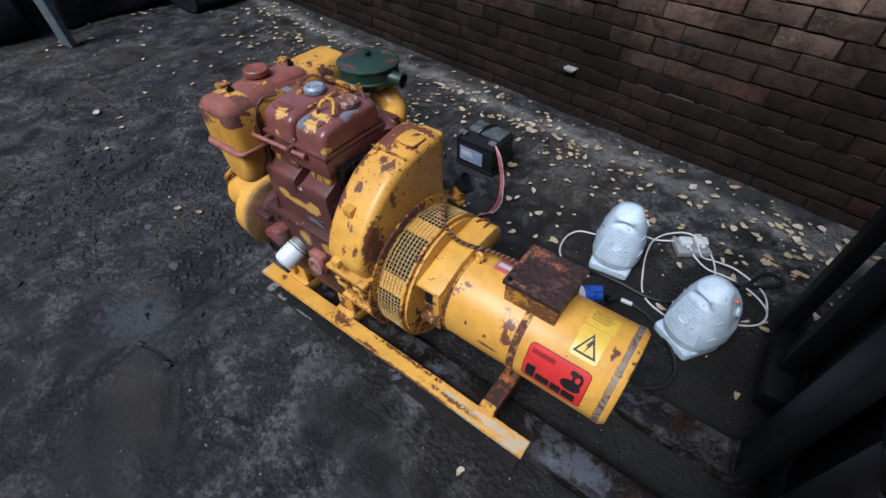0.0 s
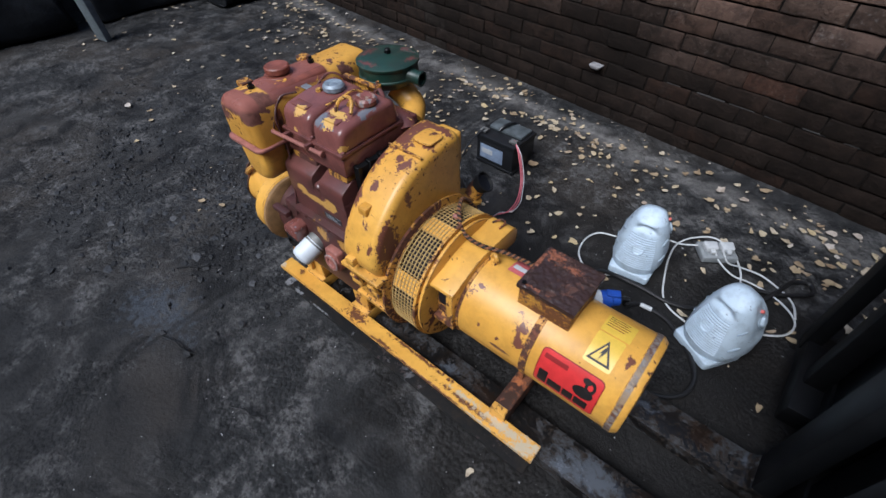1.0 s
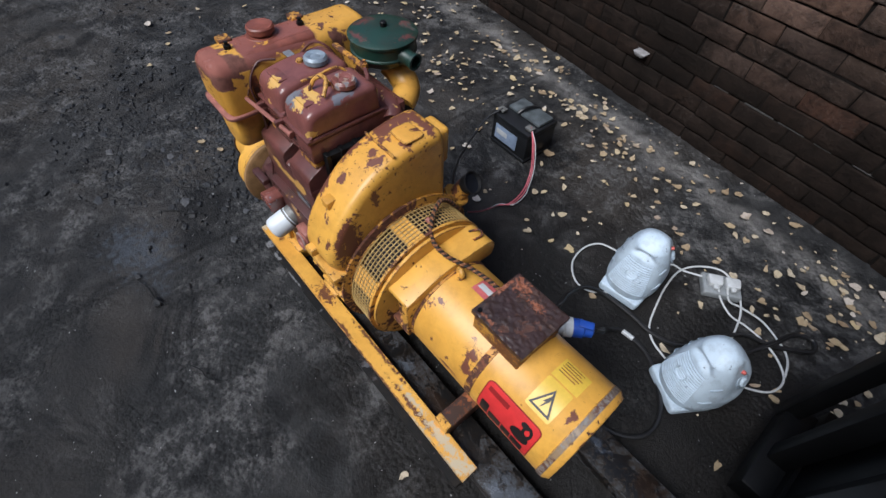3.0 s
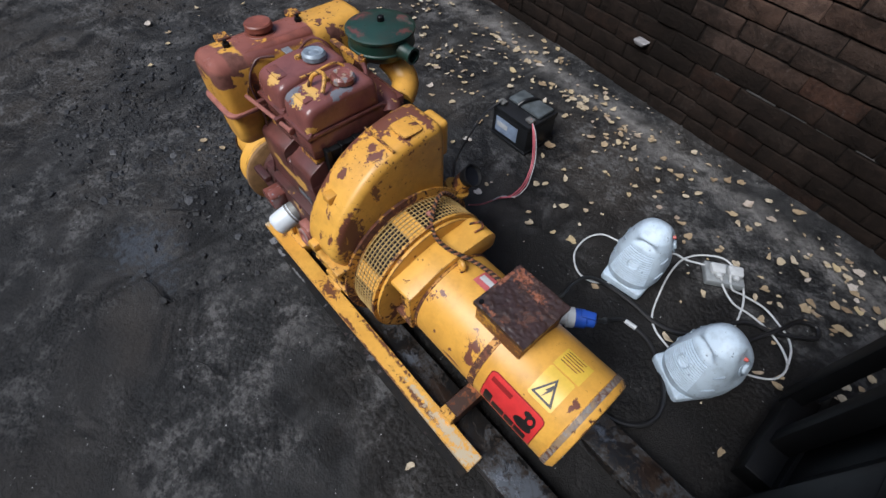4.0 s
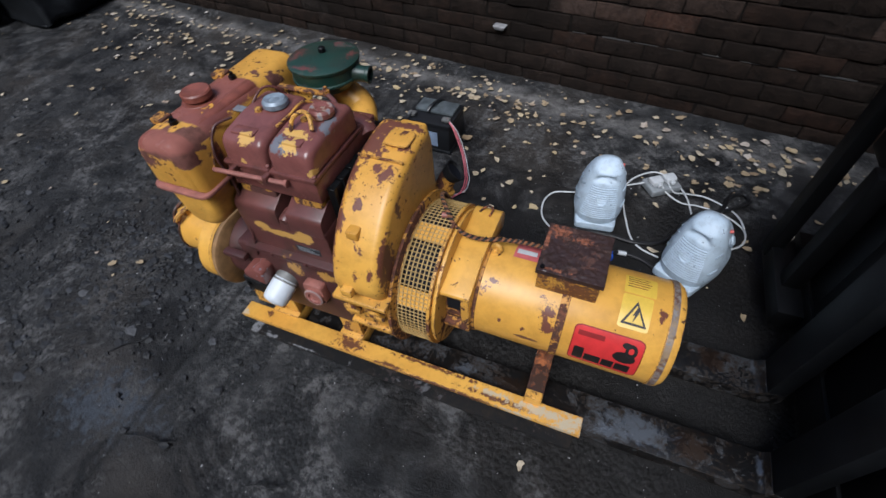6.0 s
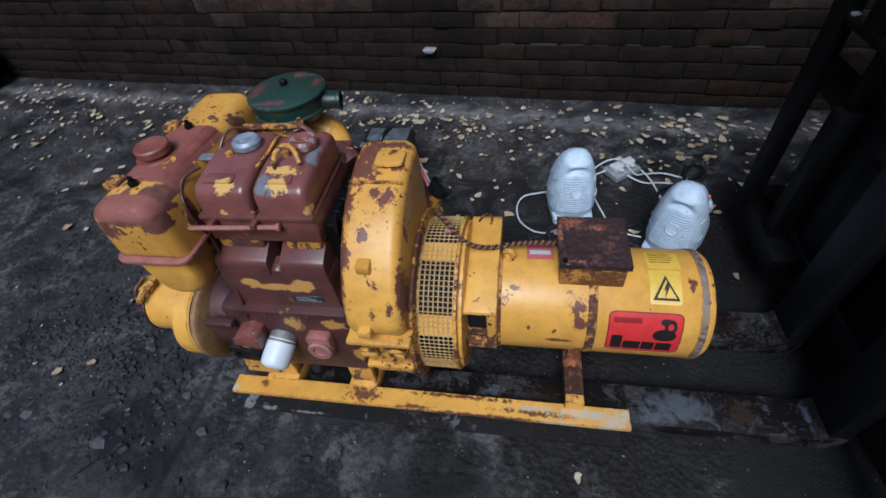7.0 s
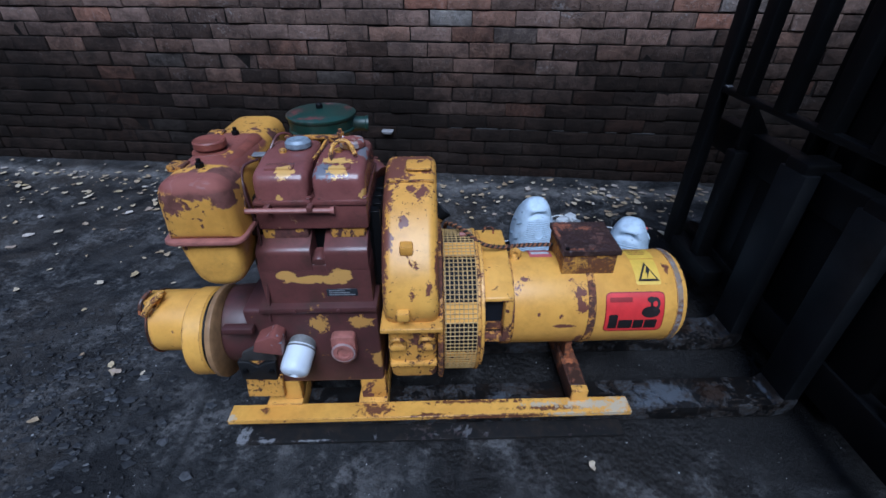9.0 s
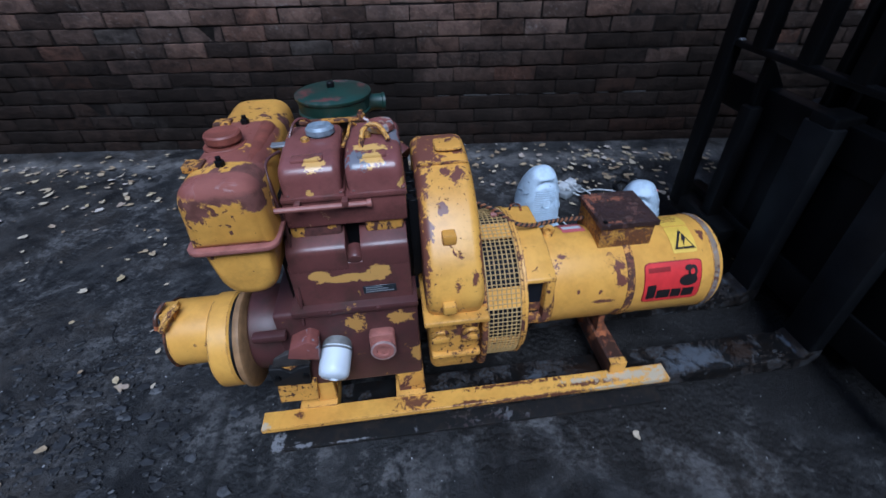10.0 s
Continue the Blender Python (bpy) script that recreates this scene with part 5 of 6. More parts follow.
# ---- fan heaters ----
def heater():
    """A small upright heater; its grille faces -y."""
    h = new("fan_heater")
    h.empty_display_size = 0.05
    zk = (0.03, 0.06, 0.11, 0.16, 0.2, 0.23, 0.252, 0.27, 0.281, 0.286)
    def shell(z):
        hw = float(np.interp(z, zk, (0.084, 0.091, 0.09, 0.083, 0.074, 0.065, 0.056, 0.045, 0.032, 0.013)))
        fr = float(np.interp(z, zk, (-0.1, -0.104, -0.1, -0.092, -0.084, -0.077, -0.068, -0.054, -0.038, -0.018)))
        bk = float(np.interp(z, zk, (0.094, 0.106, 0.108, 0.098, 0.079, 0.058, 0.04, 0.021, 0.005, -0.008)))
        return hw, fr, bk
    def at(z, a, out=0.0):
        """A point of the shell at height z and angle a, moved out of it."""
        hw, fr, bk = shell(z)
        c, q = math.cos(a), math.sin(a)
        x = hw * math.copysign(abs(c) ** 0.85, c)
        y = (fr + bk) / 2 + (bk - fr) / 2 * math.copysign(abs(q) ** (0.8 if q < 0 else 0.95), q)
        return Vector((x * (1 + out / hw), y + out * q, z))
    bm, rings, nseg = B(), [], 72
    for i in range(47):
        z = 0.03 + 0.256 * (1 - (1 - i / 46) ** 1.35)
        ring = []
        for k in range(nseg):
            a = 2 * math.pi * k / nseg
            p = at(z, a)
            front, rear = math.sin(a) < -0.2, math.cos(a - 0.4) > 0.55
            slot = math.exp(-(p.x / 0.036) ** 4 - ((z - 0.233 + 0.3 * p.x ** 2 / 0.036) / 0.009) ** 2) if front else 0.0
            brow = math.exp(-(p.x / 0.045) ** 4 - ((z - 0.251) / 0.011) ** 2) if front else 0.0
            panel = math.exp(-(((a - 0.4 + math.pi) % (2 * math.pi) - math.pi) / 0.42) ** 6 - ((z - 0.2) / 0.068) ** 6) if rear else 0.0
            ring.append(bm.verts.new(at(z, a, 0.005 * brow - 0.02 * slot - 0.009 * panel)))
        rings.append(ring)
    for a, b in zip(rings, rings[1:]):
        for i in range(len(a)):
            j = (i + 1) % len(a)
            bm.faces.new((a[i], a[j], b[j], b[i]))
    bm.faces.new(rings[0][::-1]), bm.faces.new(rings[-1])
    body = part("shell", bm, M_WHITE, h, angle=60)
    base = prism(B(), rounded([(-0.074, -0.104), (0.074, -0.104), (0.082, 0.03), (0.055, 0.09), (-0.055, 0.09), (-0.082, 0.03)], 0.014), "z", 0.0, 0.034, 0.006, 3)
    part("base", base, M_WHITE, h)
    for k in range(15):
        z = 0.068 + k * 0.0092
        w = 0.72 - 0.012 * k
        pts = [at(z, -math.pi / 2 + w * (2 * j / 12 - 1), 0.0006) for j in range(13)]
        part("grille_rib", tube(B(), pts, 0.0027, 6, 0), M_WHITE, body)
        # Grey strip between ribs, painted as the slot's shade.
        pts = [at(z + 0.0046, -math.pi / 2 + w * (2 * j / 12 - 1), -0.0003) for j in range(13)]
        part("grille_slot", tube(B(), pts, 0.0014, 5, 0), M_WSLOT, body)
    c = at(0.15, -math.pi / 2, 0.001)
    part("grille_badge", lathe(B(), [(0, 0), (0.017, 0), (0.019, 0.002), (0.02, 0.0045), (0.0215, 0.0045), (0.0215, 0), (0, -0.004)], c, (0, -1, 0.2), 28), M_WHITE, body)
    for z, r, mm, name in ((0.195, 0.016, M_WHITE, "knob"), (0.238, 0.0055, M_LED, "pilot_lamp")):
        c = at(z, 0.4, -0.009)
        way = Vector((math.cos(0.4), math.sin(0.4), 0.5))
        part(name, lathe(B(), [(0, 0), (r, 0), (r, 0.006), (r * 0.8, 0.009), (0, 0.009)], c, way, 24), mm, body)
        if name == "knob":
            part("knob_ring", lathe(B(), [(0.022, -0.002), (0.026, -0.002), (0.026, 0.002), (0.022, 0.003), (0.022, -0.002)], c, way, 28), M_WSLOT, body)
    # Side slots: grey strips hold their shade in the colour.
    for a0 in (-0.45, math.pi + 0.45, math.pi):
        for zz in (0.11, 0.18):
            pts = [at(zz + 0.008 * u, a0 + 0.16 * u, 0.0006) for u in (-1, -0.3, 0.3, 1)]
            part("side_vent", tube(B(), pts, 0.0032, 6, 3), M_WSLOT, body)
    return tagged(h, "white plastic upright fan heater standing on the ground", "heater", "fan heaters")

ht = heater()
ht.matrix_world = SET @ pose(1.005, 0.93, 0.002, 0, 0, 6)
ht2 = copy_thing(ht, SET @ pose(1.358, 0.74, 0.002, 0, 0, -31))

# ---- battery ----
bat = thing("car_battery", SET @ pose(0.205, 1.19, 0.001, 0, 0, -2), "black car battery with a pale blue label and dusty lid", "battery")
part("case", box(B(), -0.108, 0.108, -0.09, 0.09, 0, 0.128, 0.004), M_BATT, bat)
lidb = part("lid", box(B(), -0.112, 0.112, -0.093, 0.093, 0.128, 0.15, 0.004), M_BATT, bat)
part("lid_panel", box(B(), -0.09, 0.1, -0.02, 0.075, 0.15, 0.168, 0.008), M_BATTOP, lidb, "dusty grey lid panel with painted sheen")
part("label", box(B(), -0.085, 0.05, -0.0915, -0.09, 0.03, 0.105, 0.0, 1), M_BATLAB, bat, "faded pale blue label")
part("base_rim", box(B(), -0.112, 0.112, -0.094, 0.094, 0.0, 0.012, 0.003), M_BATT, bat)
part("label_print", box(B(), -0.075, -0.01, -0.0925, -0.0915, 0.06, 0.085, 0.0, 1), M_WHITEWIRE, bat)
part("carry_strap", tube(B(), [(-0.02, -0.03, 0.165), (-0.01, 0.0, 0.182), (0.0, 0.05, 0.176), (0.01, 0.08, 0.16)], 0.008), M_BATT, lidb)
for x in (-0.085, 0.085):
    part("terminal", lathe(B(), [(0, 0), (0.01, 0), (0.009, 0.02), (0, 0.02)], (x, -0.06, 0.15), (0, 0, 1), 16), M_COLLAR, lidb)
    part("clamp", box(B(), x - 0.018, x + 0.018, -0.075, -0.045, 0.156, 0.168, 0.003), M_COLLAR, lidb)
BW = SET @ pose(0.205, 1.19, 0.001, 0, 0, -2)
for k, (mm, nm, lab) in enumerate(((M_REDWIRE, "battery_lead", "red battery lead lying over the ground to the generator"), (M_REDWIRE, "battery_lead", "red battery lead lying over the ground to the generator"), (M_WHITEWIRE, "battery_lead", "thin grey battery lead beside the red ones"))):
    d = 0.008 * k
    bm = tube(B(), [(0.292, 1.128, 0.17), (0.335 + d, 1.1, 0.13), (0.385 + d, 1.06, 0.05), (0.42 + d, 1.0, 0.01), (0.445 + d, 0.93 + d, 0.006), (0.45 + d, 0.86 + d, 0.006), (0.43, 0.81 + d, 0.012), (0.45, 0.74, 0.06), (0.52, 0.6, 0.2), (0.575, 0.48, 0.33)], 0.0025 if k < 2 else 0.0018, 8)
    o = tagged(link(nm, bm, mm), lab, "cable", "battery leads")
    o.matrix_world = SET
o = tagged(link("earth_lead", tube(B(), [(0.12, 1.128, 0.17), (0.1, 1.05, 0.14), (0.12, 0.95, 0.1), (0.2, 0.8, 0.12), (0.33, 0.66, 0.25), (0.45, 0.53, 0.38), (0.53, 0.45, 0.42)], 0.0045, 8), M_BLACKWIRE), "thin black battery lead running to the engine", "cable")
o.matrix_world = SET

# ---- flexes on the ground ----
def flex(pts, r, mm, name, label, group=""):
    o = tagged(link(name, tube(B(), pts, r, 8, 10), mm), label, "cable", group)
    o.matrix_world = SET
    return o

flex([(0.95, 0.995, 0.03), (0.877, 1.006, 0.006), (0.824, 0.985, 0.005), (0.799, 0.925, 0.005), (0.808, 0.848, 0.005), (0.841, 0.8, 0.005), (0.888, 0.773, 0.005), (0.94, 0.783, 0.005), (0.985, 0.83, 0.005)], 0.0035, M_WHITEWIRE, "white_flex", "white heater flex looped on the ground", "heater flexes")
flex([(1.03, 1, 0.02), (1.06, 1.115, 0.005), (1.11, 1.13, 0.005), (1.175, 1.14, 0.03)], 0.0035, M_WHITEWIRE, "white_flex", "white heater flex running to the socket block", "heater flexes")
flex([(1.39, 0.84, 0.02), (1.372, 0.97, 0.005), (1.358, 1.05, 0.006), (1.336, 1.121, 0.012), (1.29, 1.184, 0.02), (1.21, 1.217, 0.03), (1.14, 1.187, 0.015), (1.101, 1.122, 0.006), (1.103, 1.027, 0.005), (1.126, 0.923, 0.005), (1.157, 0.829, 0.005), (1.199, 0.786, 0.005), (1.26, 0.765, 0.005)], 0.0035, M_WHITEWIRE, "white_flex", "white heater flex lying between the heaters", "heater flexes")
flex([(1.225, 1.13, 0.05), (1.26, 1.11, 0.02), (1.32, 1.085, 0.006), (1.377, 1.088, 0.005), (1.437, 1.08, 0.005), (1.493, 1.057, 0.005), (1.535, 1.021, 0.005), (1.551, 0.986, 0.005), (1.546, 0.94, 0.005), (1.521, 0.904, 0.005), (1.471, 0.872, 0.005), (1.42, 0.85, 0.02)], 0.0035, M_WHITEWIRE, "white_flex", "white heater flex looped on the ground", "heater flexes")
flex([(1.25, 1.15, 0.05), (1.285, 1.125, 0.02), (1.329, 1.145, 0.006), (1.403, 1.151, 0.005), (1.472, 1.122, 0.005), (1.512, 1.094, 0.005), (1.532, 1.053, 0.012), (1.545, 1, 0.014)], 0.0035, M_WHITEWIRE, "white_flex", "white heater flex looped beside the socket block", "heater flexes")
flex([(1.076, 0.51, 0.25), (1.09, 0.54, 0.225), (1.075, 0.6, 0.14), (1.075, 0.68, 0.035), (1.11, 0.736, 0.01), (1.21, 0.727, 0.01), (1.305, 0.652, 0.01), (1.356, 0.57, 0.01), (1.35, 0.493, 0.01), (1.29, 0.437, 0.01), (1.2, 0.42, 0.01)], 0.0075, M_BLACKWIRE, "black_power_cable", "black rubber power cable curling from the blue plug")
part("cable_tag", tube(B(), [(1.11, 0.7355, 0.0105), (1.15, 0.7385, 0.0105)], 0.0088, 10, 0), M_WHITEWIRE, bpy.data.objects["black_power_cable"], "white tag")
flex([(0.97, 0.35, 0.4), (0.965, 0.44, 0.3), (0.935, 0.56, 0.15), (0.915, 0.66, 0.09), (0.925, 0.75, 0.05), (0.98, 0.8, 0.018), (1.086, 0.812, 0.01), (1.181, 0.807, 0.01), (1.265, 0.843, 0.01), (1.33, 0.96, 0.01), (1.386, 1.045, 0.012), (1.466, 1.077, 0.014), (1.53, 1.125, 0.012), (1.568, 1.17, 0.01), (1.55, 1.21, 0.01), (1.5, 1.18, 0.01), (1.47, 1.09, 0.026), (1.42, 0.98, 0.012), (1.385, 0.88, 0.01)], 0.0075, M_BLACKWIRE, "black_power_cable", "black rubber cable lying across the ground past the heaters")

plug = thing("blue_plug", SET @ pose(1.046, 0.483, 0.25, 0, 0, 30), "blue and white industrial cable plug at the terminal box", "plug")
part("plug_body", lathe(B(), [(0, -0.026), (0.027, -0.026), (0.027, 0.004), (0.022, 0.008), (0.022, 0.03), (0.012, 0.036), (0, 0.036)], (0, 0, 0), (1, 0.2, 0), 24), M_BLUE, plug)
part("plug_nose", lathe(B(), [(0, 0), (0.029, 0), (0.029, 0.02), (0.024, 0.024), (0.024, 0.045), (0, 0.045)], (-0.0255, -0.005, 0), (-1, -0.2, 0), 28), M_WHITEWIRE, plug, "white plug nose")
part("plug_flap", box(B(), -0.01, 0.03, -0.012, 0.012, 0.023, 0.031, 0.003), M_BLUE, plug)

sock = thing("socket_block", SET @ pose(1.235, 1.155, 0.002, 0, 0, 35), "grey-white extension socket block on the ground with plugs in it", "socket")
part("block", box(B(), -0.065, 0.065, -0.045, 0.045, 0, 0.032, 0.006, 3), M_SOCK, sock)
for x in (-0.03, 0.03):
    pl = part("plug", prism(B(), rounded([(x - 0.022, -0.02), (x + 0.022, -0.02), (x + 0.026, 0.022), (x - 0.026, 0.022)], 0.008), "z", 0.033, 0.056, 0.004, 2), M_WHITEWIRE, sock)
    part("plug_grip", box(B(), x - 0.008, x + 0.008, -0.034, -0.016, 0.036, 0.05, 0.004), M_WHITEWIRE, pl)

# ---- things at the far end of the yard ----
def crate(name, x0, x1, y0, y1, h, label):
    bm = box(B(), x0, x1, y0, y1, 0, h, 0.06, 3)
    bmesh.ops.subdivide_edges(bm, edges=bm.edges, cuts=5, use_grid_fill=True)
    for v in bm.verts:
        if v.co.z > 0.03:
            f = 0.08 * abs(math.sin(v.co.y * 17 + 3 * noise.noise(v.co * 2)))
            v.co += Vector((noise.noise(v.co * 4) + f * 8, noise.noise(v.co * 4 + Vector((7, 0, 0))), noise.noise(v.co * 3 + Vector((0, 5, 0))))) * 0.07
    return tagged(link(name, bm, M_TARP, angle=70), label, "tarpaulin")

crate("tarpaulin", -4.4, -3.0, 1.35, 2.2, 0.7, "dark tarpaulin thrown over a heap")
crate("tarpaulin", -4.5, -2.95, 0.1, 1.15, 0.8, "dark tarpaulin thrown over a heap by a grey post")
crate("tarpaulin", -3.1, -2.55, 2.2, 2.9, 0.55, "dark tarpaulin thrown over a heap by the wall")
post = thing("grey_post", pose(-2.56, 1.27, 0), "grey painted steel post standing by the covered heap", "post")
part("post", prism(B(), [(-0.06, -0.025), (0.06, -0.025), (0.06, 0.025), (-0.06, 0.025)], "z", 0, 1.1, 0.006, 2, pose(0, 0, 0, 3, 3, 20)), M_GREY, post)

# ---- wall details ----
o = link("stone_ledge", box(B(), 0.735, 0.81, 2.955, 3.02, 0.245, 0.268, 0.008, 2, None, (0.6, 0.8)), M_STONE)
tagged(o, "pale stone chip jutting from the brick wall", "stone")
for k in range(9):
    x = 1.0 + 0.15 * k
    part("pointing", box(B(), x, x + (0.11, 0.07, 0.13)[k % 3], WALL_Y + 0.002, WALL_Y + 0.014, 0.284 + 0.002 * (k % 2), 0.289 + 0.001 * (k % 3), 0.002, 1), M_LIME, wall, "crumb of pale lime mortar")

# ---- fallen leaves ----
rng = random.Random(11)
def leaf(bm, x, y, s, z=0.004):
    """One curled leaf with a pointed tip."""
    n = 10
    a0, tilt, curl = rng.uniform(0, 6.28), rng.uniform(-0.4, 0.4), rng.uniform(0.05, 0.4)
    w, fold = rng.uniform(0.6, 0.95), rng.choice((1.0, 1.0, 1.0, 0.35))
    vs = []
    for k in range(n):
        a = 2 * math.pi * k / n
        r = s * (1.35, 1.0, 0.92, 0.98, 0.9, 0.72, 0.9, 0.98, 0.92, 1.0)[k] * rng.uniform(0.62, 1.18)
        u, q = r * math.cos(a), r * math.sin(a) * w
        if q > 0:
            q *= fold
        vs.append((u, q, abs(q) * curl + u * u / s * curl * 0.4))
    c = bm.verts.new((x, y, z + 0.001))
    ring = []
    for u, q, h in vs:
        ring.append(bm.verts.new((x + u * math.cos(a0) - q * math.sin(a0), y + u * math.sin(a0) + q * math.cos(a0), z + h + max(0, u * tilt * 0.4))))
    for k in range(n):
        bm.faces.new((c, ring[k], ring[(k + 1) % n]))

def blocked(x, y):
    p = SET.inverted() @ Vector((x, y, 0))
    return (-0.1 < p.x < 1.6 and -0.05 < p.y < 0.5) or (0.08 < p.x < 0.33 and 1.08 < p.y < 1.3)

bm, count = B(), 0
while count < 820:
    k = rng.random()
    if k < 0.66:
        x, y = rng.uniform(-2.4, 2.7), 2.7 + rng.gauss(0, 0.13)
    elif k < 0.9:
        x, y = rng.uniform(-2.4, 2.6), 2.5 - abs(rng.gauss(0, 0.28))
    else:
        x, y = rng.uniform(-3.2, 0.3), rng.uniform(1.0, 2.6)
    if y > 2.97 or blocked(x, y) or (x < -0.3 and rng.random() < 0.45):
        continue
    if k < 0.9 and noise.noise(Vector((x * 1.6, y * 2.2, 3.0))) < rng.uniform(-0.6, 0.25):
        continue
    leaf(bm, x, y, rng.choice((0.006, 0.008, 0.010, 0.013, 0.016, 0.018, 0.021, 0.024)) * rng.uniform(0.8, 1.15))
    count += 1
tagged(link("fallen_leaves", bm, M_LEAF), "scattered dry yellow-brown leaves along the wall", "leaves", kind="stuff")
for gxl, gyl, s in ((0.979, -0.097, 0.022), (-0.71, 0.044, 0.026), (0.54, 1.49, 0.036), (-1.49, 0.08, 0.024), (0.43, 1.425, 0.024), (0.57, 1.52, 0.024), (1.0, 1.65, 0.034), (0.5, 1.03, 0.026)):
    p = SET @ Vector((gxl, gyl, 0))
    bm = B()
    leaf(bm, 0, 0, s * 0.72)
    o = tagged(link("fallen_leaf", bm, M_LEAF), "dry pale yellow leaf lying on the concrete", "leaf", "single leaves")
    o.location = p

# ---- blackened rubble flakes by the starting drum ----
verts, faces = [], []
for k in range(1100):
    a = rng.choice(((0.12, 1.12, 0.22, 0.17), (0.12, 1.12, 0.3, 0.25), (-0.75, 1.2, 0.55, 0.28), (-0.35, 0.75, 0.4, 0.2)))
    x, y = rng.gauss(a[0], a[2]), rng.gauss(a[1], a[3])
    if blocked(x, y):
        continue
    r, th, h = rng.choice((0.003, 0.004, 0.006, 0.008, 0.011, 0.015)) * rng.uniform(0.7, 1.3), rng.uniform(0, 6.28), rng.uniform(0.0015, 0.005)
    k0 = len(verts)
    for level in (0, 1):
        for i in range(5):
            q = th + i * 1.2566 + rng.uniform(-0.3, 0.3)
            m = r * rng.uniform(0.7, 1.2) * (1 - 0.3 * level)
            verts.append((x + m * math.cos(q) * 1.5, y + m * math.sin(q), -0.001 + level * h * rng.uniform(0.6, 1.2)))
    faces.append([k0 + 5 + i for i in range(5)])
    faces += [[k0 + i, k0 + (i + 1) % 5, k0 + 5 + (i + 1) % 5, k0 + 5 + i] for i in range(5)]
me = bpy.data.meshes.new("rubble_flakes")
me.from_pydata(verts, [], faces)
me.materials.append(M_FLAKE)
tagged(new("rubble_flakes", me), "oil-blackened flakes of broken concrete on the ground", "rubble", kind="stuff")

# ---- twigs ----
for gxl, gyl, L, a in ((-0.35, -0.2, 0.07, 0.9), (-0.05, -0.42, 0.09, 0.35), (0.35, -0.4, 0.06, 0.5), (-0.6, 0.5, 0.05, 2.1)):
    p = SET @ Vector((gxl, gyl, 0.004))
    bm = tube(B(), [(-L, 0, 0.002), (-L * 0.2, 0.006, 0.004), (L * 0.4, -0.003, 0.003), (L, 0.006, 0.002)], 0.0022, 6, 5)
    o = tagged(link("twig", bm, M_RUBBER), "thin black twig lying on the concrete", "twig", "twigs")
    o.matrix_world = Matrix.Translation(p) @ pose(0, 0, 0, 0, 0, math.degrees(a))

# ---- grit on the ground ----
def grit_material():
    m, n, l, b = mat("grey grit")
    geo = n.new("ShaderNodeNewGeometry")
    tint = ramp(n, l, geo.outputs["Random Per Island"], [(0.0, 0.01), (0.5, 0.022), (0.8, 0.045), (0.96, 0.08), (1.0, 0.3)])
    l.new(mix(n, l, 0.12, tint, (0.05, 0.06, 0.08)), b.inputs["Base Color"])
    b.inputs["Roughness"].default_value = 0.6
    return m

GRIT_X, GRIT_Y = -0.75, 0.2
SEED = bmesh.new()
bmesh.ops.create_icosphere(SEED, subdivisions=1, radius=1)
seed_v, seed_f = [v.co.copy() for v in SEED.verts], [[v.index for v in f.verts] for f in SEED.faces]
SEED.free()
verts, faces = [], []
for k in range(1900):
    x, y = rng.uniform(-2.8, 2.2), rng.uniform(0.0, 2.85)
    big = False
    if rng.random() < 0.55:
        q = SET @ Vector((GRIT_X + rng.gauss(0, 0.2), GRIT_Y + rng.gauss(0, 0.2), 0))
        x, y, big = q.x, q.y, True
    if blocked(x, y):
        continue
    s = rng.choice((0.001, 0.0015, 0.002, 0.002, 0.003, 0.004, 0.0055) if big else (0.001, 0.0015, 0.002, 0.003)) * rng.uniform(0.7, 1.2)
    m = pose(x, y, s * 0.12, rng.uniform(-15, 15), rng.uniform(-15, 15), rng.uniform(0, 360))
    flat, long = rng.uniform(0.12, 0.4), rng.uniform(0.6, 1.6)
    k0 = len(verts)
    for p in seed_v:
        f = rng.uniform(0.65, 1.2)
        verts.append(m @ Vector((p.x * s * f * long, p.y * s * f, p.z * s * f * flat)))
    faces += [[k0 + i for i in f] for f in seed_f]
me = bpy.data.meshes.new("grit")
me.from_pydata(verts, [], faces)
me.materials.append(grit_material())
tagged(new("grit", me), "loose grey grit and flakes on the concrete", "grit", kind="stuff")

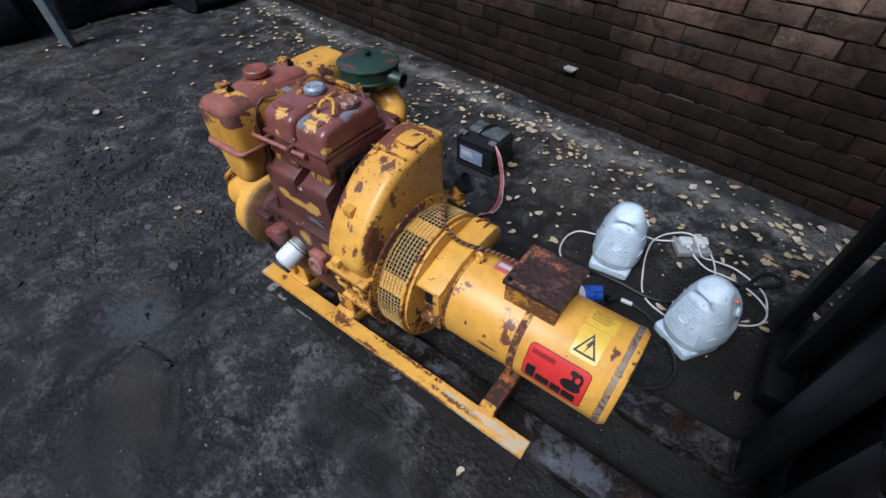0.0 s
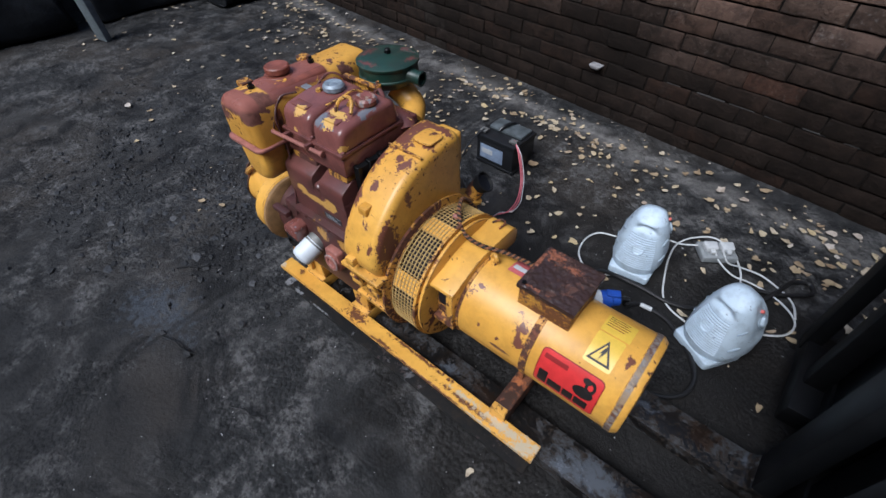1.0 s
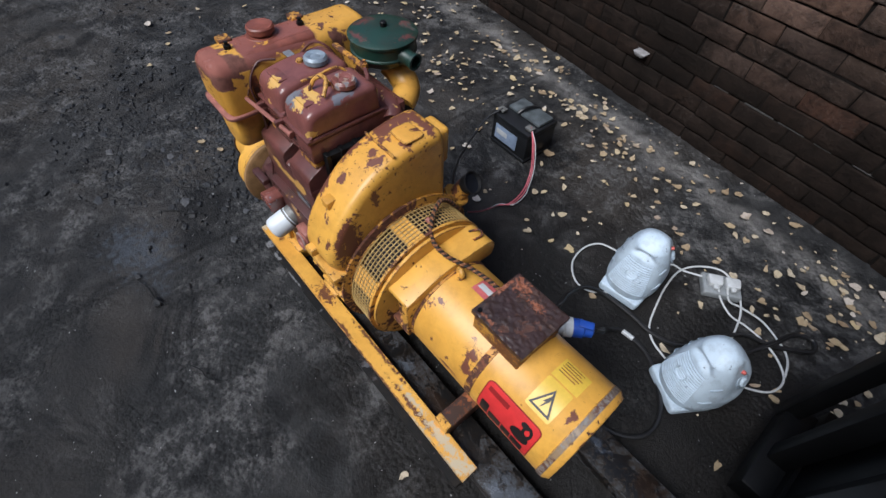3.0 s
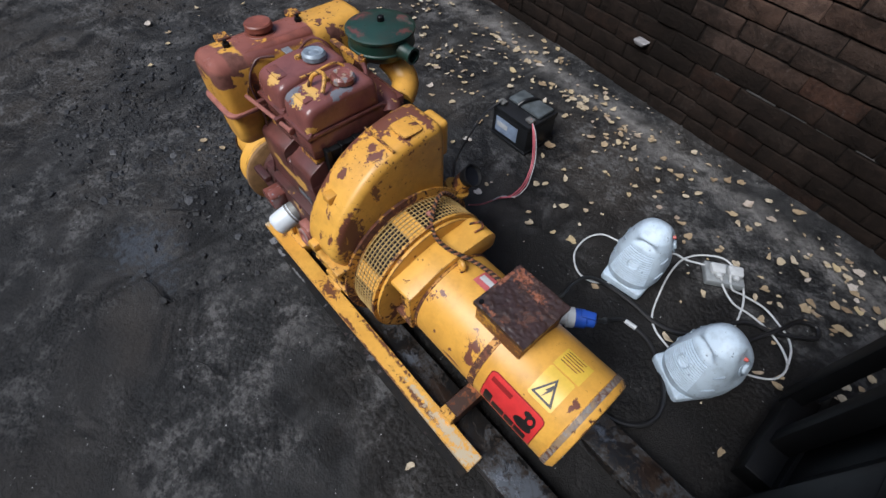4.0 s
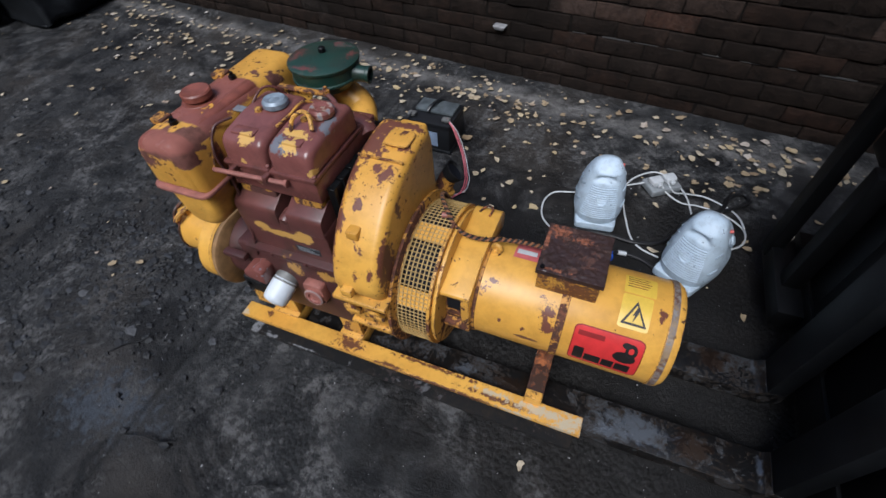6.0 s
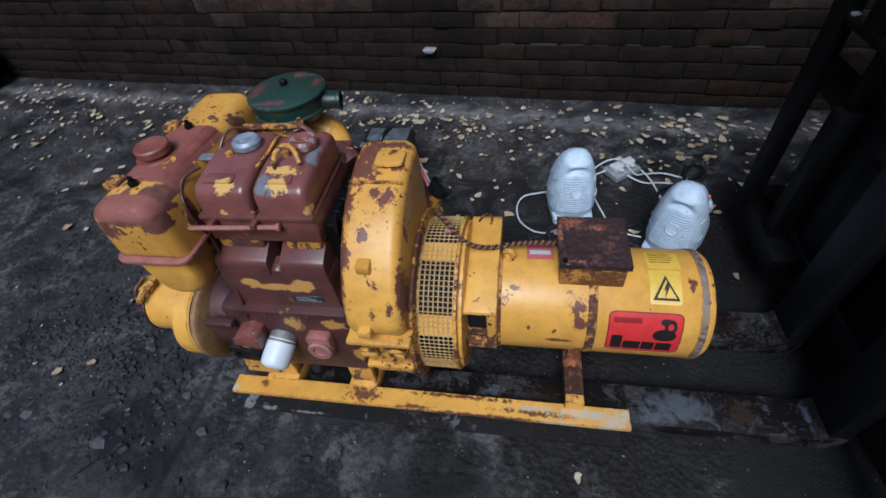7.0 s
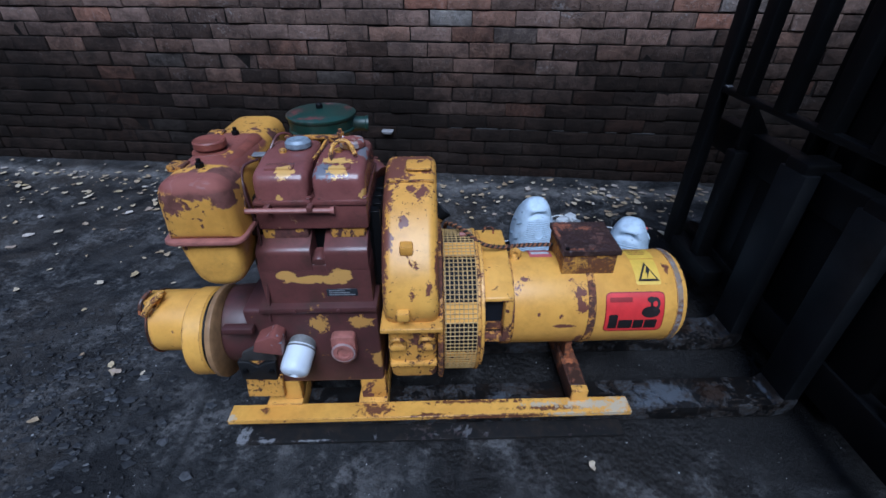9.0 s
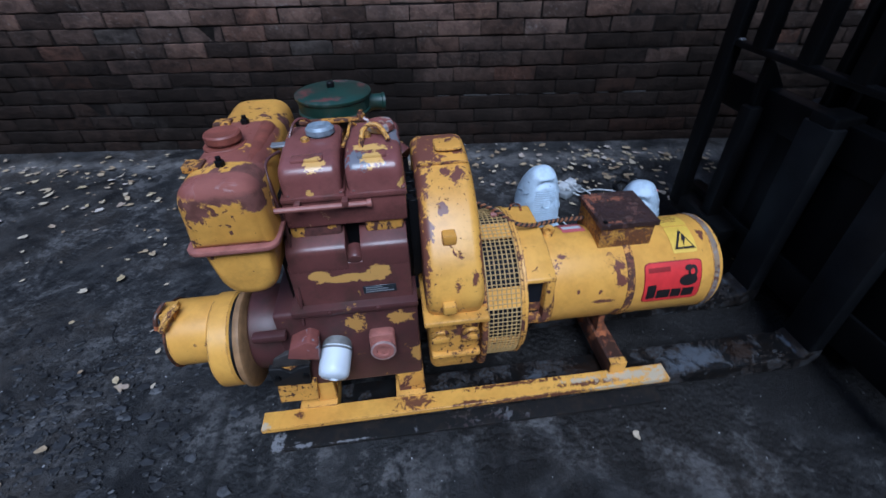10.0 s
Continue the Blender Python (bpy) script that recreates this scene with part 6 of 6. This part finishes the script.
# ---- bricks ----
proto = []
for k in range(12):
    t = bmesh.new()
    L = rng.uniform(0.213, 0.2225)
    bmesh.ops.create_cube(t, size=1)
    for v in t.verts:
        v.co = Vector((v.co.x * L + rng.uniform(-0.003, 0.003), v.co.y * 0.05, v.co.z * 0.0728 + rng.uniform(-0.002, 0.002)))
    es = [e for e in t.edges if all(v.co.y < 0 for v in e.verts)]
    bmesh.ops.subdivide_edges(t, edges=[e for e in es if abs(e.verts[0].co.x - e.verts[1].co.x) > 0.05], cuts=3)
    for v in t.verts:
        if v.co.y < 0 and abs(v.co.x) < 0.09:
            v.co.z *= rng.uniform(0.94, 1.04)
            v.co.y += rng.uniform(-0.003, 0.003)
    es = [e for e in t.edges if all(v.co.y < -0.01 for v in e.verts) and len(e.link_faces) == 2 and e.calc_face_angle(0) > 0.7]
    bmesh.ops.bevel(t, geom=es, offset=0.0055, segments=2, profile=0.5, affect="EDGES")
    me = bpy.data.meshes.new("brick")
    for f in t.faces:
        f.smooth = True
    t.to_mesh(me)
    t.free()
    me.set_sharp_from_angle(angle=radians(50))
    kinds = []
    for mm in BRICKS:
        kinds.append(me.copy())
        kinds[-1].materials.append(mm)
    proto.append(kinds)
rest = [[], [], [], []]
near = 0
for c in range(32):
    z = Z0 + (c + 0.5) * COURSE
    shift = (0.02 if c % 2 == 0 else 0.1325) + rng.uniform(-0.02, 0.02)
    for i in range(-31, 25):
        x = shift + i * PITCH + 0.1125
        y = WALL_Y + 0.025 + rng.uniform(-0.004, 0.007)
        turn = pose(x, y, z + rng.uniform(-0.002, 0.002), rng.uniform(-1, 1), rng.uniform(-0.7, 0.7), rng.uniform(-0.8, 0.8))
        # Darker copies towards the ground and both ends, as painted shade.
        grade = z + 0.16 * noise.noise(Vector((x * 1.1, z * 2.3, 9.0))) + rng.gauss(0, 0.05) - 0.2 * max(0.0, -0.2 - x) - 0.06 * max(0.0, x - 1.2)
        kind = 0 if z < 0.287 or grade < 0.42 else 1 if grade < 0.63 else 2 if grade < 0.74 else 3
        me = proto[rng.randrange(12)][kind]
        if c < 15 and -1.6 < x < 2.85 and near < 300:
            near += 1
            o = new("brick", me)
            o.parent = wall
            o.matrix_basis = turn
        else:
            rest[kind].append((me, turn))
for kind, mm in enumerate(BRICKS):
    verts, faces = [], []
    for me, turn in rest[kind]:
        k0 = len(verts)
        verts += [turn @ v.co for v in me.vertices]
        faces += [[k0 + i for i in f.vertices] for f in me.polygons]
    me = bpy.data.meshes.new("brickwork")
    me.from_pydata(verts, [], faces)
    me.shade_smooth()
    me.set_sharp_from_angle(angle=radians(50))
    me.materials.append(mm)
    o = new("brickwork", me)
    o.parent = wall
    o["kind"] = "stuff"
